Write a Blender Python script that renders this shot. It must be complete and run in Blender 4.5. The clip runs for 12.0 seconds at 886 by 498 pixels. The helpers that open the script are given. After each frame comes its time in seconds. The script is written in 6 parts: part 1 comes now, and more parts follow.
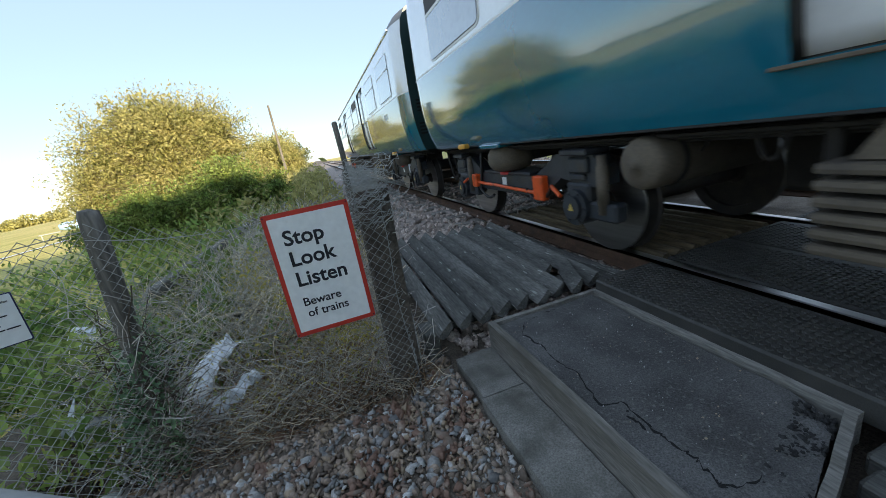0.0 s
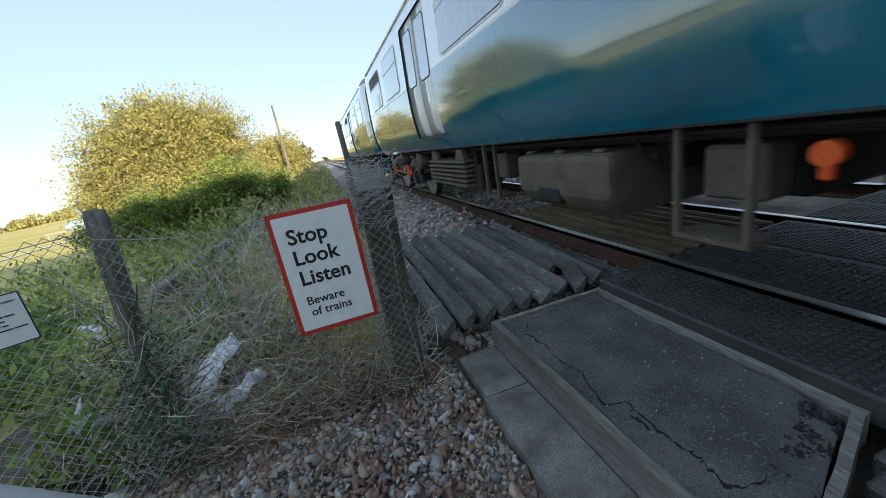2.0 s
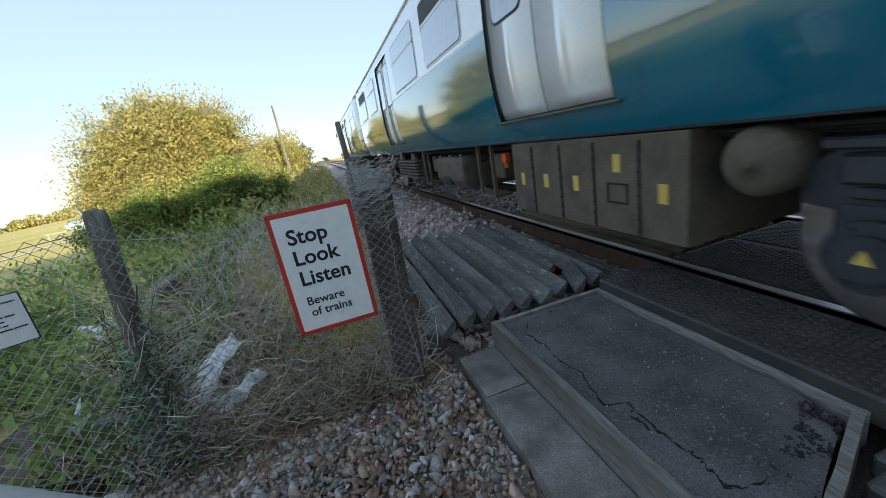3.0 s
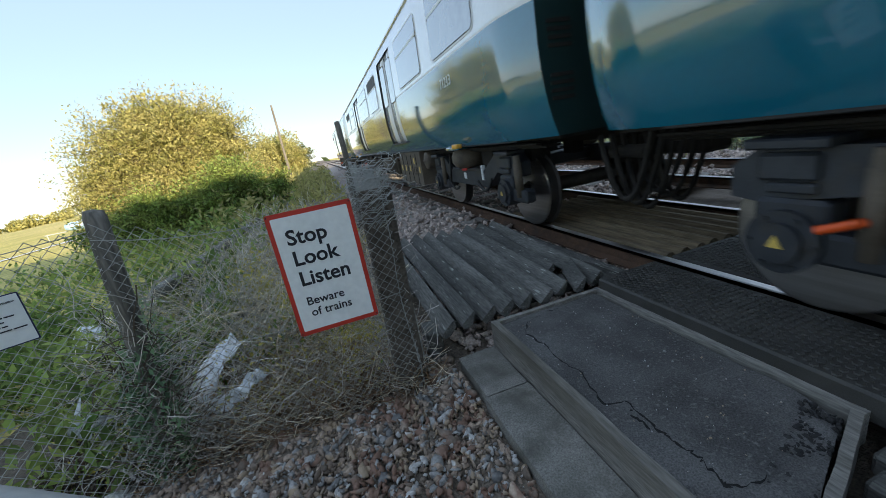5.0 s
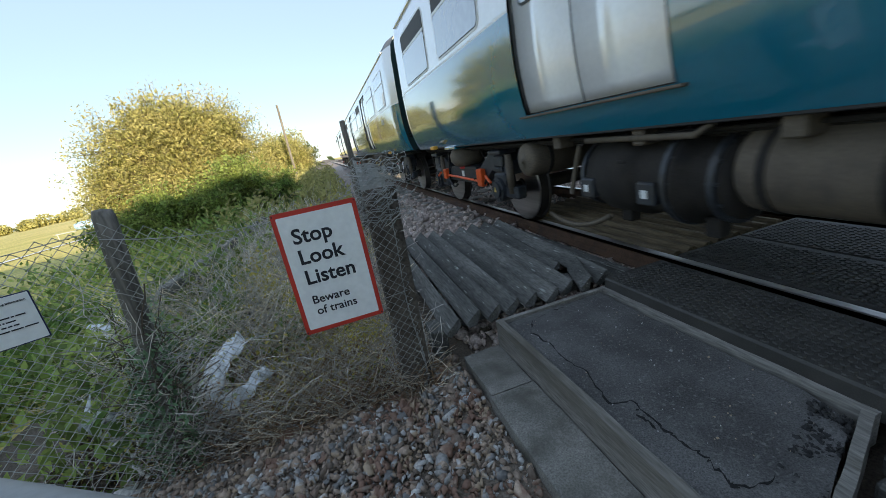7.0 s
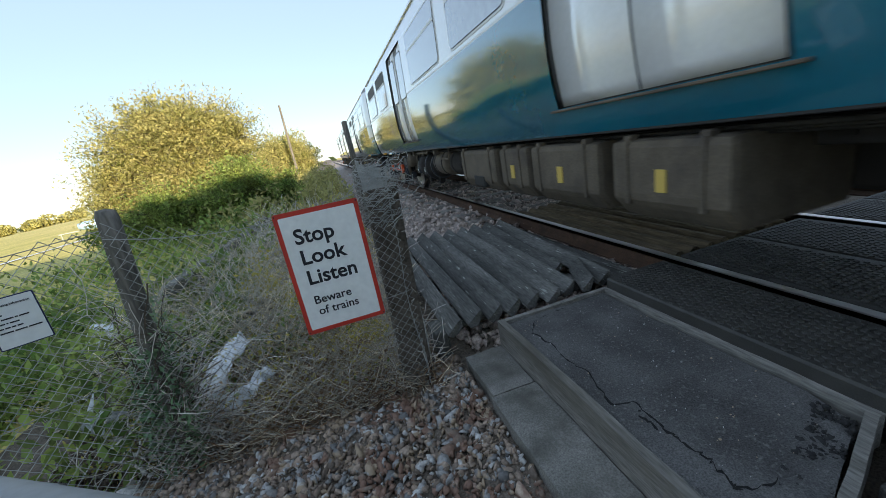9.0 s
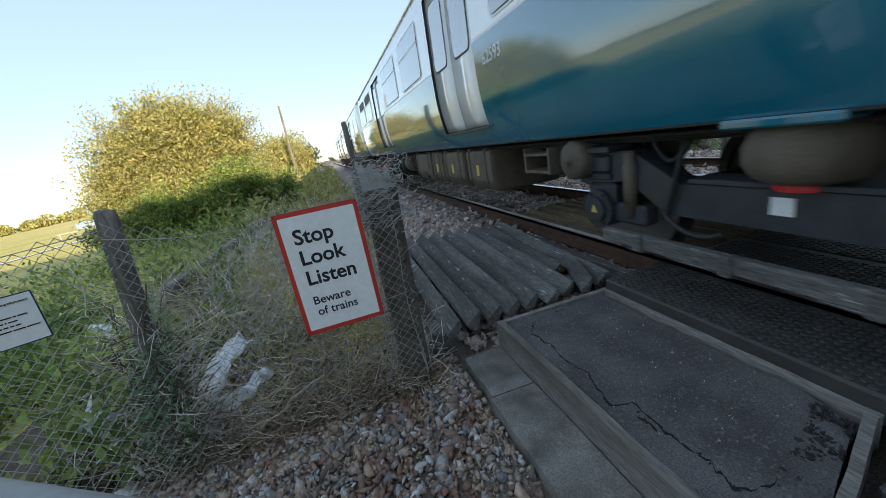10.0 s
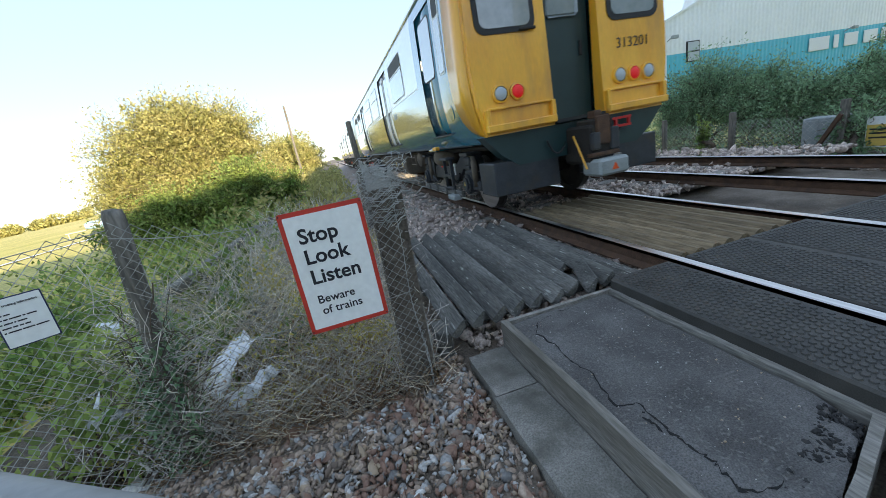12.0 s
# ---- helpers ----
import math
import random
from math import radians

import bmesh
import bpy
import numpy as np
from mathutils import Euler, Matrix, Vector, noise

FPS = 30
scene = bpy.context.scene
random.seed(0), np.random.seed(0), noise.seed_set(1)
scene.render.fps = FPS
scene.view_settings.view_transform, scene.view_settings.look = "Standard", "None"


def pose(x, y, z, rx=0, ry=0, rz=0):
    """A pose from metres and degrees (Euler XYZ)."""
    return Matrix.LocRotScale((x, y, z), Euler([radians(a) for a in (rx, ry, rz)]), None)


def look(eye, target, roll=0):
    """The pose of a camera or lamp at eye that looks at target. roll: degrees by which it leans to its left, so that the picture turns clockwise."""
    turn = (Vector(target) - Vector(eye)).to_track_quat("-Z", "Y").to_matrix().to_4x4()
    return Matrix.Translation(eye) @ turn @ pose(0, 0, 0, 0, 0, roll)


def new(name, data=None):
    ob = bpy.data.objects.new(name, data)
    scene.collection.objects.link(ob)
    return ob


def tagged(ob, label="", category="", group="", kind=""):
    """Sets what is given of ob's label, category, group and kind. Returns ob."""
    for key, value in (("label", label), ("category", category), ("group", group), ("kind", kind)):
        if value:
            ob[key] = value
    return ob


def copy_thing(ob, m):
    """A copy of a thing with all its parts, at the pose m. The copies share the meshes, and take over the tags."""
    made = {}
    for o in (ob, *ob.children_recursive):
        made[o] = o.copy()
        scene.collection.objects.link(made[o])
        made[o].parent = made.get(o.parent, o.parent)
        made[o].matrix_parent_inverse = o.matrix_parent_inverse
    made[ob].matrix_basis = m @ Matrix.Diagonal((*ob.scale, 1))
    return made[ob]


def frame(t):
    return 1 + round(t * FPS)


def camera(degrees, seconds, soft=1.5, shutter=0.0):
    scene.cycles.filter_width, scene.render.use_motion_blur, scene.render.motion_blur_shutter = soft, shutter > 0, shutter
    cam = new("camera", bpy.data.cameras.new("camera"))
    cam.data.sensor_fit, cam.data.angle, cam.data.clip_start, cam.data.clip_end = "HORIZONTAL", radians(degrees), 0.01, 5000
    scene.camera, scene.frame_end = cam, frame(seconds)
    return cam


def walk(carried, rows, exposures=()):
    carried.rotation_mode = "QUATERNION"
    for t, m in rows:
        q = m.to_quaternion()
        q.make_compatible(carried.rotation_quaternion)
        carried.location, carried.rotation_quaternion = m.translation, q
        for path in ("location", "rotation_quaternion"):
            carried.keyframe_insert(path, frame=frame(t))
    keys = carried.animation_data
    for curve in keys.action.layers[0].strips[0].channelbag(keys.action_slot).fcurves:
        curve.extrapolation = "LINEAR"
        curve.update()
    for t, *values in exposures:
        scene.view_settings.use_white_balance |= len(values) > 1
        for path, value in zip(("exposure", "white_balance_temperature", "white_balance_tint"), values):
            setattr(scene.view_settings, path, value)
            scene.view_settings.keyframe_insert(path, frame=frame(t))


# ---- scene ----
# camera and its walk: nearly still, drifting by a degree or two
cam = camera(100.0, 12.0, soft=0.7, shutter=0.35)
EYE = (-2.383, -0.338, 1.192)
TURNS = [(0, -18.67, -16.53, 9.47), (0.5, -18.19, -16.57, 9.59), (1, -18.19, -16.53, 9.59), (2, -18.20, -16.56, 9.61),
         (3, -18.20, -16.52, 9.61), (5, -18.28, -16.59, 9.71), (5.5, -18.38, -16.31, 9.28), (6, -18.03, -16.26, 9.52),
         (6.5, -17.70, -16.51, 9.81), (7, -17.56, -16.66, 9.95), (9, -17.28, -16.56, 9.97), (9.5, -17.38, -16.34, 9.81),
         (10, -17.36, -16.45, 9.85), (10.5, -17.22, -16.55, 9.94), (11, -17.42, -16.45, 9.83), (11.5, -17.28, -16.48, 10.02),
         (12, -16.72, -16.44, 9.98)]
walk(cam, [(t, pose(*EYE, 90 + p, r, w)) for t, w, p, r in TURNS], exposures=[(0, 1.1, 6400, 7), (10.5, 1.1, 6450, 7), (11.2, 1.28, 6430, 7), (12, 1.42, 6380, 7)])

# low evening sun from beyond the track, clear sky
SHADE_BLOCK_H = 8.9
SUN_EL, SUN_AZ = radians(15), radians(162)   # azimuth clockwise from +y
world = bpy.data.worlds.new("sky")
scene.world = world
world.use_nodes = True
wn, wl = world.node_tree.nodes, world.node_tree.links
sky = wn.new("ShaderNodeTexSky")
sky.sky_type, sky.sun_disc = "NISHITA", False
sky.sun_elevation, sky.sun_rotation = SUN_EL, SUN_AZ
sky.air_density, sky.dust_density, sky.ozone_density = 1.0, 0.3, 1.2
sky.altitude = 600
co = wn.new("ShaderNodeTexCoord")
sep = wn.new("ShaderNodeSeparateXYZ")
mx = wn.new("ShaderNodeMath")
mx.operation = "MAXIMUM"
mx.inputs[1].default_value = 0.015
comb = wn.new("ShaderNodeCombineXYZ")
wl.new(co.outputs["Generated"], sep.inputs[0])
wl.new(sep.outputs[0], comb.inputs[0])
wl.new(sep.outputs[1], comb.inputs[1])
wl.new(sep.outputs[2], mx.inputs[0])
wl.new(mx.outputs[0], comb.inputs[2])
wl.new(comb.outputs[0], sky.inputs[0])
veil = wn.new("ShaderNodeMix")   # thin even haze over the whole sky
veil.data_type = "RGBA"
veil.inputs["Factor"].default_value = 0.72
veil.inputs["B"].default_value = (1.97, 2.38, 3.08, 1)
wl.new(sky.outputs[0], veil.inputs["A"])
wl.new(veil.outputs["Result"], wn["Background"].inputs[0])
wn["Background"].inputs[1].default_value = 0.15
sun = new("sun", bpy.data.lights.new("sun", "SUN"))
sun.data.energy, sun.data.angle, sun.data.color = 5.0, radians(0.5), (1.0, 0.80, 0.55)
sun.matrix_world = look((0, 0, 0), (-math.sin(SUN_AZ) * math.cos(SUN_EL), -math.cos(SUN_AZ) * math.cos(SUN_EL), -math.sin(SUN_EL)))


# ---- materials ----
def mat(name, col, col2=None, rough=0.6, metal=0.0, scale=8.0, fine=60.0, bump=0.15, mix=(0.35, 0.65), coat=0.0,
        spec=0.5, rnd=0.0, stretch=(1, 1, 1), dirt=None, dirt_scale=2.5, dirt_cut=(0.55, 0.75), emit=None, transm=0.0, bump_dist=0.01):
    """Two-scale procedural surface: broad patches between col and col2, fine grain in value and relief."""
    m = bpy.data.materials.new(name)
    m.use_nodes = True
    n, l = m.node_tree.nodes, m.node_tree.links
    b = n["Principled BSDF"]
    b.inputs["Roughness"].default_value, b.inputs["Metallic"].default_value = rough, metal
    b.inputs["Coat Weight"].default_value, b.inputs["Specular IOR Level"].default_value = coat, spec
    b.inputs["Coat Roughness"].default_value = 0.06
    b.inputs["Transmission Weight"].default_value = transm
    if emit:
        b.inputs["Emission Color"].default_value, b.inputs["Emission Strength"].default_value = (*emit[:3], 1), emit[3]
    tc = n.new("ShaderNodeTexCoord")
    mp = n.new("ShaderNodeMapping")
    mp.inputs["Scale"].default_value = stretch
    l.new(tc.outputs["Object"], mp.inputs[0])
    big, small = n.new("ShaderNodeTexNoise"), n.new("ShaderNodeTexNoise")
    big.inputs["Scale"].default_value, small.inputs["Scale"].default_value = scale, fine
    big.inputs["Detail"].default_value, small.inputs["Detail"].default_value = 5, 4
    l.new(mp.outputs[0], big.inputs["Vector"])
    l.new(mp.outputs[0], small.inputs["Vector"])
    ramp = n.new("ShaderNodeValToRGB")
    ramp.color_ramp.elements[0].position, ramp.color_ramp.elements[1].position = mix
    ramp.color_ramp.elements[0].color, ramp.color_ramp.elements[1].color = (*col, 1), (*(col2 or col), 1)
    l.new(big.outputs[0], ramp.inputs[0])
    out = ramp.outputs[0]
    hsv = n.new("ShaderNodeHueSaturation")
    mr = n.new("ShaderNodeMapRange")
    mr.inputs["From Min"].default_value, mr.inputs["From Max"].default_value = 0.3, 0.7
    g = min(0.4, 0.02 + bump * 0.8)
    mr.inputs["To Min"].default_value, mr.inputs["To Max"].default_value = 1 - g, 1 + g
    l.new(small.outputs[0], mr.inputs[0])
    val = mr.outputs[0]
    if rnd:
        info, geo = n.new("ShaderNodeObjectInfo"), n.new("ShaderNodeNewGeometry")
        add, fr = n.new("ShaderNodeMath"), n.new("ShaderNodeMath")
        fr.operation = "FRACT"
        l.new(info.outputs["Random"], add.inputs[0])
        l.new(geo.outputs["Random Per Island"], add.inputs[1])
        l.new(add.outputs[0], fr.inputs[0])
        r2, mul = n.new("ShaderNodeMapRange"), n.new("ShaderNodeMath")
        mul.operation = "MULTIPLY"
        r2.inputs["To Min"].default_value, r2.inputs["To Max"].default_value = 1 - rnd, 1 + rnd
        l.new(fr.outputs[0], r2.inputs[0])
        l.new(r2.outputs[0], mul.inputs[0])
        l.new(val, mul.inputs[1])
        val = mul.outputs[0]
    l.new(val, hsv.inputs["Value"])
    l.new(out, hsv.inputs["Color"])
    out = hsv.outputs[0]
    if dirt:
        dn, dr, mixn = n.new("ShaderNodeTexNoise"), n.new("ShaderNodeValToRGB"), n.new("ShaderNodeMix")
        dn.inputs["Scale"].default_value, dn.inputs["Detail"].default_value = dirt_scale, 7
        l.new(mp.outputs[0], dn.inputs["Vector"])
        l.new(dn.outputs[0], dr.inputs[0])
        dr.color_ramp.elements[0].position, dr.color_ramp.elements[1].position = dirt_cut
        mixn.data_type = "RGBA"
        l.new(dr.outputs[0], mixn.inputs["Factor"])
        l.new(out, mixn.inputs["A"])
        mixn.inputs["B"].default_value = (*dirt, 1)
        out = mixn.outputs["Result"]
    l.new(out, b.inputs["Base Color"])
    bp = n.new("ShaderNodeBump")
    bp.inputs["Strength"].default_value, bp.inputs["Distance"].default_value = bump, bump_dist
    l.new(small.outputs[0], bp.inputs["Height"])
    l.new(bp.outputs[0], b.inputs["Normal"])
    return m


M = {}
M["blue"] = mat("rail_blue_paint", (0.005, 0.13, 0.205), (0.006, 0.15, 0.23), 0.10, scale=1.2, fine=30, bump=0.02, coat=0.5, dirt=(0.008, 0.08, 0.12), dirt_scale=1.1, dirt_cut=(0.55, 0.85))
M["grey"] = mat("pearl_grey_paint", (0.76, 0.78, 0.79), (0.82, 0.83, 0.84), 0.25, scale=1.3, fine=30, bump=0.02, coat=0.5, dirt=(0.62, 0.63, 0.62), dirt_scale=1.5, dirt_cut=(0.6, 0.9))
for key in ("blue", "grey"):   # polished coach enamel
    paint = M[key].node_tree.nodes["Principled BSDF"]
    paint.inputs["Coat Weight"].default_value, paint.inputs["Coat IOR"].default_value, paint.inputs["IOR"].default_value = 1.0, 1.75, 1.7
M["white"] = mat("white_line_paint", (0.75, 0.76, 0.76), None, 0.35, bump=0.02)
M["yellow"] = mat("warning_yellow_paint", (0.88, 0.46, 0.035), (0.78, 0.36, 0.02), 0.30, scale=3, fine=40, bump=0.04, coat=0.4, dirt=(0.42, 0.21, 0.05), dirt_scale=2.6, dirt_cut=(0.50, 0.80), stretch=(1, 1, 0.3))
M["cabdark"] = mat("dark_teal_door_paint", (0.012, 0.035, 0.036), (0.018, 0.045, 0.045), 0.4, scale=3, bump=0.05)
M["rubber"] = mat("black_rubber", (0.012, 0.013, 0.014), (0.02, 0.02, 0.02), 0.6, bump=0.1)
M["roof"] = mat("roof_grey_paint", (0.16, 0.17, 0.18), (0.2, 0.2, 0.2), 0.6, scale=2, bump=0.1)
# pale opaque base puts the light seen through the carriage into the colour
M["glass"] = mat("window_glass", (0.20, 0.225, 0.235), (0.25, 0.27, 0.28), 0.03, bump=0.0, spec=1.0, coat=1.0)
M["glass"].node_tree.nodes["Principled BSDF"].inputs["IOR"].default_value = 2.0
M["cabglass"] = mat("cab_window_glass", (0.15, 0.185, 0.19), (0.19, 0.225, 0.23), 0.03, bump=0.0, spec=0.9, coat=1.0)
M["under"] = mat("underframe_grime", (0.016, 0.014, 0.012), (0.026, 0.022, 0.018), 0.9, scale=6, fine=80, bump=0.3, dirt=(0.009, 0.008, 0.008), dirt_scale=4)
M["dust"] = mat("dusty_equipment_paint", (0.135, 0.11, 0.08), (0.10, 0.082, 0.06), 0.85, scale=5, fine=70, bump=0.2, dirt=(0.06, 0.05, 0.042), dirt_scale=3)
M["bogie"] = mat("bogie_grey_paint", (0.022, 0.026, 0.032), (0.036, 0.041, 0.048), 0.5, scale=6, fine=70, bump=0.2, dirt=(0.045, 0.039, 0.031), dirt_scale=5)
M["orange"] = mat("orange_paint", (0.75, 0.10, 0.015), (0.65, 0.08, 0.012), 0.4, bump=0.06, dirt=(0.25, 0.06, 0.02), dirt_scale=9)
M["amber"] = mat("amber_plastic", (0.75, 0.38, 0.05), None, 0.4, bump=0.05)
M["label_yellow"] = mat("yellow_label", (0.6, 0.43, 0.10), None, 0.5, bump=0.05)
M["label_white"] = mat("white_label", (0.7, 0.72, 0.72), None, 0.5, bump=0.05)
M["red"] = mat("red_paint", (0.5, 0.02, 0.02), None, 0.5, bump=0.05)
M["lampred"] = mat("lit_tail_lamp", (0.55, 0.01, 0.015), None, 0.3, emit=(1.0, 0.02, 0.02, 0.08))
M["lampglass"] = mat("headlamp_glass", (0.42, 0.47, 0.5), None, 0.12, bump=0.02, coat=0.6)
M["steel"] = mat("worn_bright_steel", (0.66, 0.64, 0.63), (0.52, 0.5, 0.48), 0.30, 1.0, scale=20, bump=0.04, stretch=(1, 0.05, 1))
M["wheel"] = mat("wheel_steel", (0.035, 0.032, 0.03), (0.06, 0.05, 0.042), 0.6, 0.4, bump=0.15)
M["rust"] = mat("rusty_rail_steel", (0.065, 0.034, 0.019), (0.10, 0.054, 0.03), 0.85, scale=9, fine=90, bump=0.35, dirt=(0.05, 0.03, 0.02), dirt_scale=5)
M["sleeper"] = mat("weathered_sleeper_concrete", (0.2, 0.18, 0.16), (0.26, 0.24, 0.21), 0.9, bump=0.3)
M["timber"] = mat("weathered_grey_timber", (0.070, 0.070, 0.063), (0.135, 0.132, 0.12), 0.9, scale=7, fine=90, bump=0.7, stretch=(1, 0.12, 1), rnd=0.22, dirt=(0.36, 0.37, 0.33), dirt_scale=38, dirt_cut=(0.64, 0.69))
M["timber_new"] = mat("brown_treated_boards", (0.15, 0.113, 0.066), (0.215, 0.165, 0.10), 0.85, scale=5, fine=60, bump=0.45, stretch=(1, 0.10, 1), rnd=0.15, dirt=(0.10, 0.075, 0.05), dirt_scale=3)
M["panel"] = mat("black_rubber_crossing_panel", (0.032, 0.031, 0.027), (0.05, 0.048, 0.043), 0.62, scale=5, fine=150, bump=0.25, dirt=(0.065, 0.061, 0.052), dirt_scale=3.5, dirt_cut=(0.5, 0.8))
M["asphalt"] = mat("worn_asphalt", (0.082, 0.079, 0.076), (0.145, 0.141, 0.136), 0.9, scale=3.5, fine=150, bump=1.0, dirt=(0.20, 0.195, 0.185), dirt_scale=60, dirt_cut=(0.56, 0.72), bump_dist=0.010)
M["crumble"] = mat("crumbled_black_asphalt", (0.022, 0.022, 0.022), (0.045, 0.044, 0.043), 0.95, bump=0.5)
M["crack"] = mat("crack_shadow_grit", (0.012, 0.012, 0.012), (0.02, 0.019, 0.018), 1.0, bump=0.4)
M["concrete"] = mat("weathered_concrete", (0.17, 0.165, 0.145), (0.25, 0.24, 0.215), 0.9, scale=5, fine=120, bump=0.4, dirt=(0.09, 0.086, 0.07), dirt_scale=4, dirt_cut=(0.48, 0.70))
M["edge"] = mat("worn_board_edging", (0.185, 0.175, 0.155), (0.255, 0.242, 0.215), 0.9, scale=6, fine=90, bump=0.45, stretch=(1, 0.12, 1), dirt=(0.10, 0.09, 0.07), dirt_scale=4)
M["stone2"] = mat("brown_flint_gravel", (0.25, 0.19, 0.145), (0.38, 0.305, 0.24), 0.8, scale=5, fine=60, bump=0.3, rnd=0.5, dirt=(0.23, 0.14, 0.10), dirt_scale=5, dirt_cut=(0.5, 0.56))
M["stone"] = mat("flint_gravel", (0.27, 0.265, 0.255), (0.46, 0.45, 0.43), 0.75, scale=4, fine=60, bump=0.3, rnd=0.55, dirt=(0.38, 0.29, 0.20), dirt_scale=6, dirt_cut=(0.52, 0.56))
M["ballast"] = mat("track_ballast", (0.40, 0.325, 0.28), (0.58, 0.49, 0.43), 0.9, scale=6, fine=50, bump=0.4, rnd=0.45)
M["soil"] = mat("gritty_soil", (0.13, 0.105, 0.08), (0.21, 0.175, 0.14), 0.95, scale=3, fine=70, bump=0.8, dirt=(0.07, 0.06, 0.045), dirt_scale=1.2, bump_dist=0.02)
M["field"] = mat("mown_airfield_grass", (0.40, 0.37, 0.08), (0.58, 0.49, 0.16), 0.95, scale=0.12, fine=6, bump=0.6, dirt=(0.66, 0.53, 0.21), dirt_scale=0.03, dirt_cut=(0.45, 0.7))
M["bark"] = mat("rough_bark", (0.09, 0.07, 0.05), (0.14, 0.11, 0.08), 0.95, fine=50, bump=0.7, stretch=(1, 1, 0.3))
M["post"] = mat("grey_weathered_post", (0.13, 0.12, 0.10), (0.20, 0.185, 0.16), 0.95, scale=9, fine=60, bump=0.7, stretch=(1, 1, 0.15), dirt=(0.07, 0.06, 0.045), dirt_scale=6)
M["darkpost"] = mat("dark_rotten_post", (0.085, 0.07, 0.053), (0.15, 0.125, 0.10), 0.95, scale=14, fine=60, bump=0.8)
M["wire"] = mat("galvanised_wire", (0.30, 0.31, 0.295), (0.45, 0.45, 0.42), 0.6, 0.3, bump=0.05)
M["signwhite"] = mat("white_sign_enamel", (0.84, 0.86, 0.83), (0.87, 0.88, 0.85), 0.4, scale=5, fine=30, bump=0.03, dirt=(0.72, 0.73, 0.68), dirt_scale=14, dirt_cut=(0.66, 0.85))
M["signred"] = mat("red_sign_enamel", (0.58, 0.045, 0.025), (0.50, 0.04, 0.025), 0.4, bump=0.03)
M["ink"] = mat("black_sign_lettering", (0.012, 0.014, 0.02), None, 0.5, bump=0.0)
M["bluebar"] = mat("dark_blue_sign_edge", (0.02, 0.025, 0.08), None, 0.4, bump=0.0)
M["plastic"] = mat("torn_white_plastic", (0.80, 0.82, 0.84), (0.72, 0.75, 0.78), 0.45, scale=8, fine=40, bump=0.2)
M["cladgrey"] = mat("pale_grey_cladding", (0.72, 0.75, 0.75), (0.78, 0.80, 0.80), 0.5, scale=0.4, fine=4, bump=0.03)
M["cladteal"] = mat("teal_cladding", (0.085, 0.42, 0.53), (0.10, 0.46, 0.57), 0.5, scale=0.4, fine=4, bump=0.03)
M["paleblue"] = mat("pale_blue_trailer_paint", (0.28, 0.45, 0.68), (0.36, 0.52, 0.72), 0.4, bump=0.03)
M["gatepaint"] = mat("grey_gate_tube", (0.20, 0.21, 0.21), (0.24, 0.25, 0.25), 0.6, bump=0.1)
M["cabinet"] = mat("grey_cabinet_paint", (0.26, 0.29, 0.29), (0.3, 0.33, 0.33), 0.6, bump=0.1)


def leafmat(name, col, col2, rnd=0.35):
    m = mat(name, col, col2, 0.6, scale=2.0, fine=30, bump=0.1, rnd=rnd)
    n, l = m.node_tree.nodes, m.node_tree.links
    b = n["Principled BSDF"]
    tr, ms = n.new("ShaderNodeBsdfTranslucent"), n.new("ShaderNodeMixShader")
    src = b.inputs["Base Color"].links[0].from_socket
    l.new(src, tr.inputs[0])
    ms.inputs[0].default_value = 0.45
    l.new(b.outputs[0], ms.inputs[1])
    l.new(tr.outputs[0], ms.inputs[2])
    l.new(ms.outputs[0], n["Material Output"].inputs[0])
    return m


M["willow"] = leafmat("willow_leaves", (0.30, 0.31, 0.095), (0.50, 0.455, 0.19))
M["green"] = leafmat("weed_leaves", (0.15, 0.25, 0.06), (0.34, 0.40, 0.11), 0.5)
M["ivy"] = leafmat("hedge_leaves", (0.17, 0.29, 0.155), (0.29, 0.41, 0.23), 0.5)
M["straw"] = leafmat("dead_grass_stalks", (0.54, 0.47, 0.34), (0.78, 0.71, 0.57), 0.5)
M["twig"] = mat("grey_dead_twigs", (0.42, 0.39, 0.34), (0.66, 0.62, 0.56), 0.9, bump=0.3, rnd=0.4)
M["bleached"] = mat("bleached_bare_wood", (0.66, 0.64, 0.58), (0.78, 0.76, 0.70), 0.8, scale=12, bump=0.3)
M["deadleaf"] = leafmat("brown_dead_leaves", (0.22, 0.13, 0.075), (0.34, 0.22, 0.12), 0.4)
M["litter"] = leafmat("dark_leaf_litter", (0.07, 0.05, 0.036), (0.15, 0.105, 0.07), 0.5)
M["tuft"] = leafmat("yellow_seed_heads", (0.50, 0.43, 0.09), (0.62, 0.53, 0.16), 0.3)


# ---- building helpers ----
def mesh_of(name, verts, faces, material, mats=None, idx=None, smooth=False):
    me = bpy.data.meshes.new(name)
    me.from_pydata([tuple(v) for v in verts], [], [tuple(f) for f in faces])
    for m in (mats or [material]):
        me.materials.append(m)
    if idx is not None:
        me.polygons.foreach_set("material_index", idx)
    if smooth:
        me.polygons.foreach_set("use_smooth", [True] * len(me.polygons))
    me.update()
    return me


def part(name, bm, material, parent=None, label="", smooth=False):
    me = bpy.data.meshes.new(name)
    bm.to_mesh(me)
    bm.free()
    me.materials.append(material)
    if smooth:
        me.polygons.foreach_set("use_smooth", [True] * len(me.polygons))
    ob = new(name, me)
    if parent:
        ob.parent = parent
    if label:
        ob["label"] = label
    return ob


def obj(name, me, parent=None, m=None, label=""):
    ob = new(name, me)
    if parent:
        ob.parent = parent
    if m is not None:
        ob.matrix_basis = m
    if label:
        ob["label"] = label
    return ob


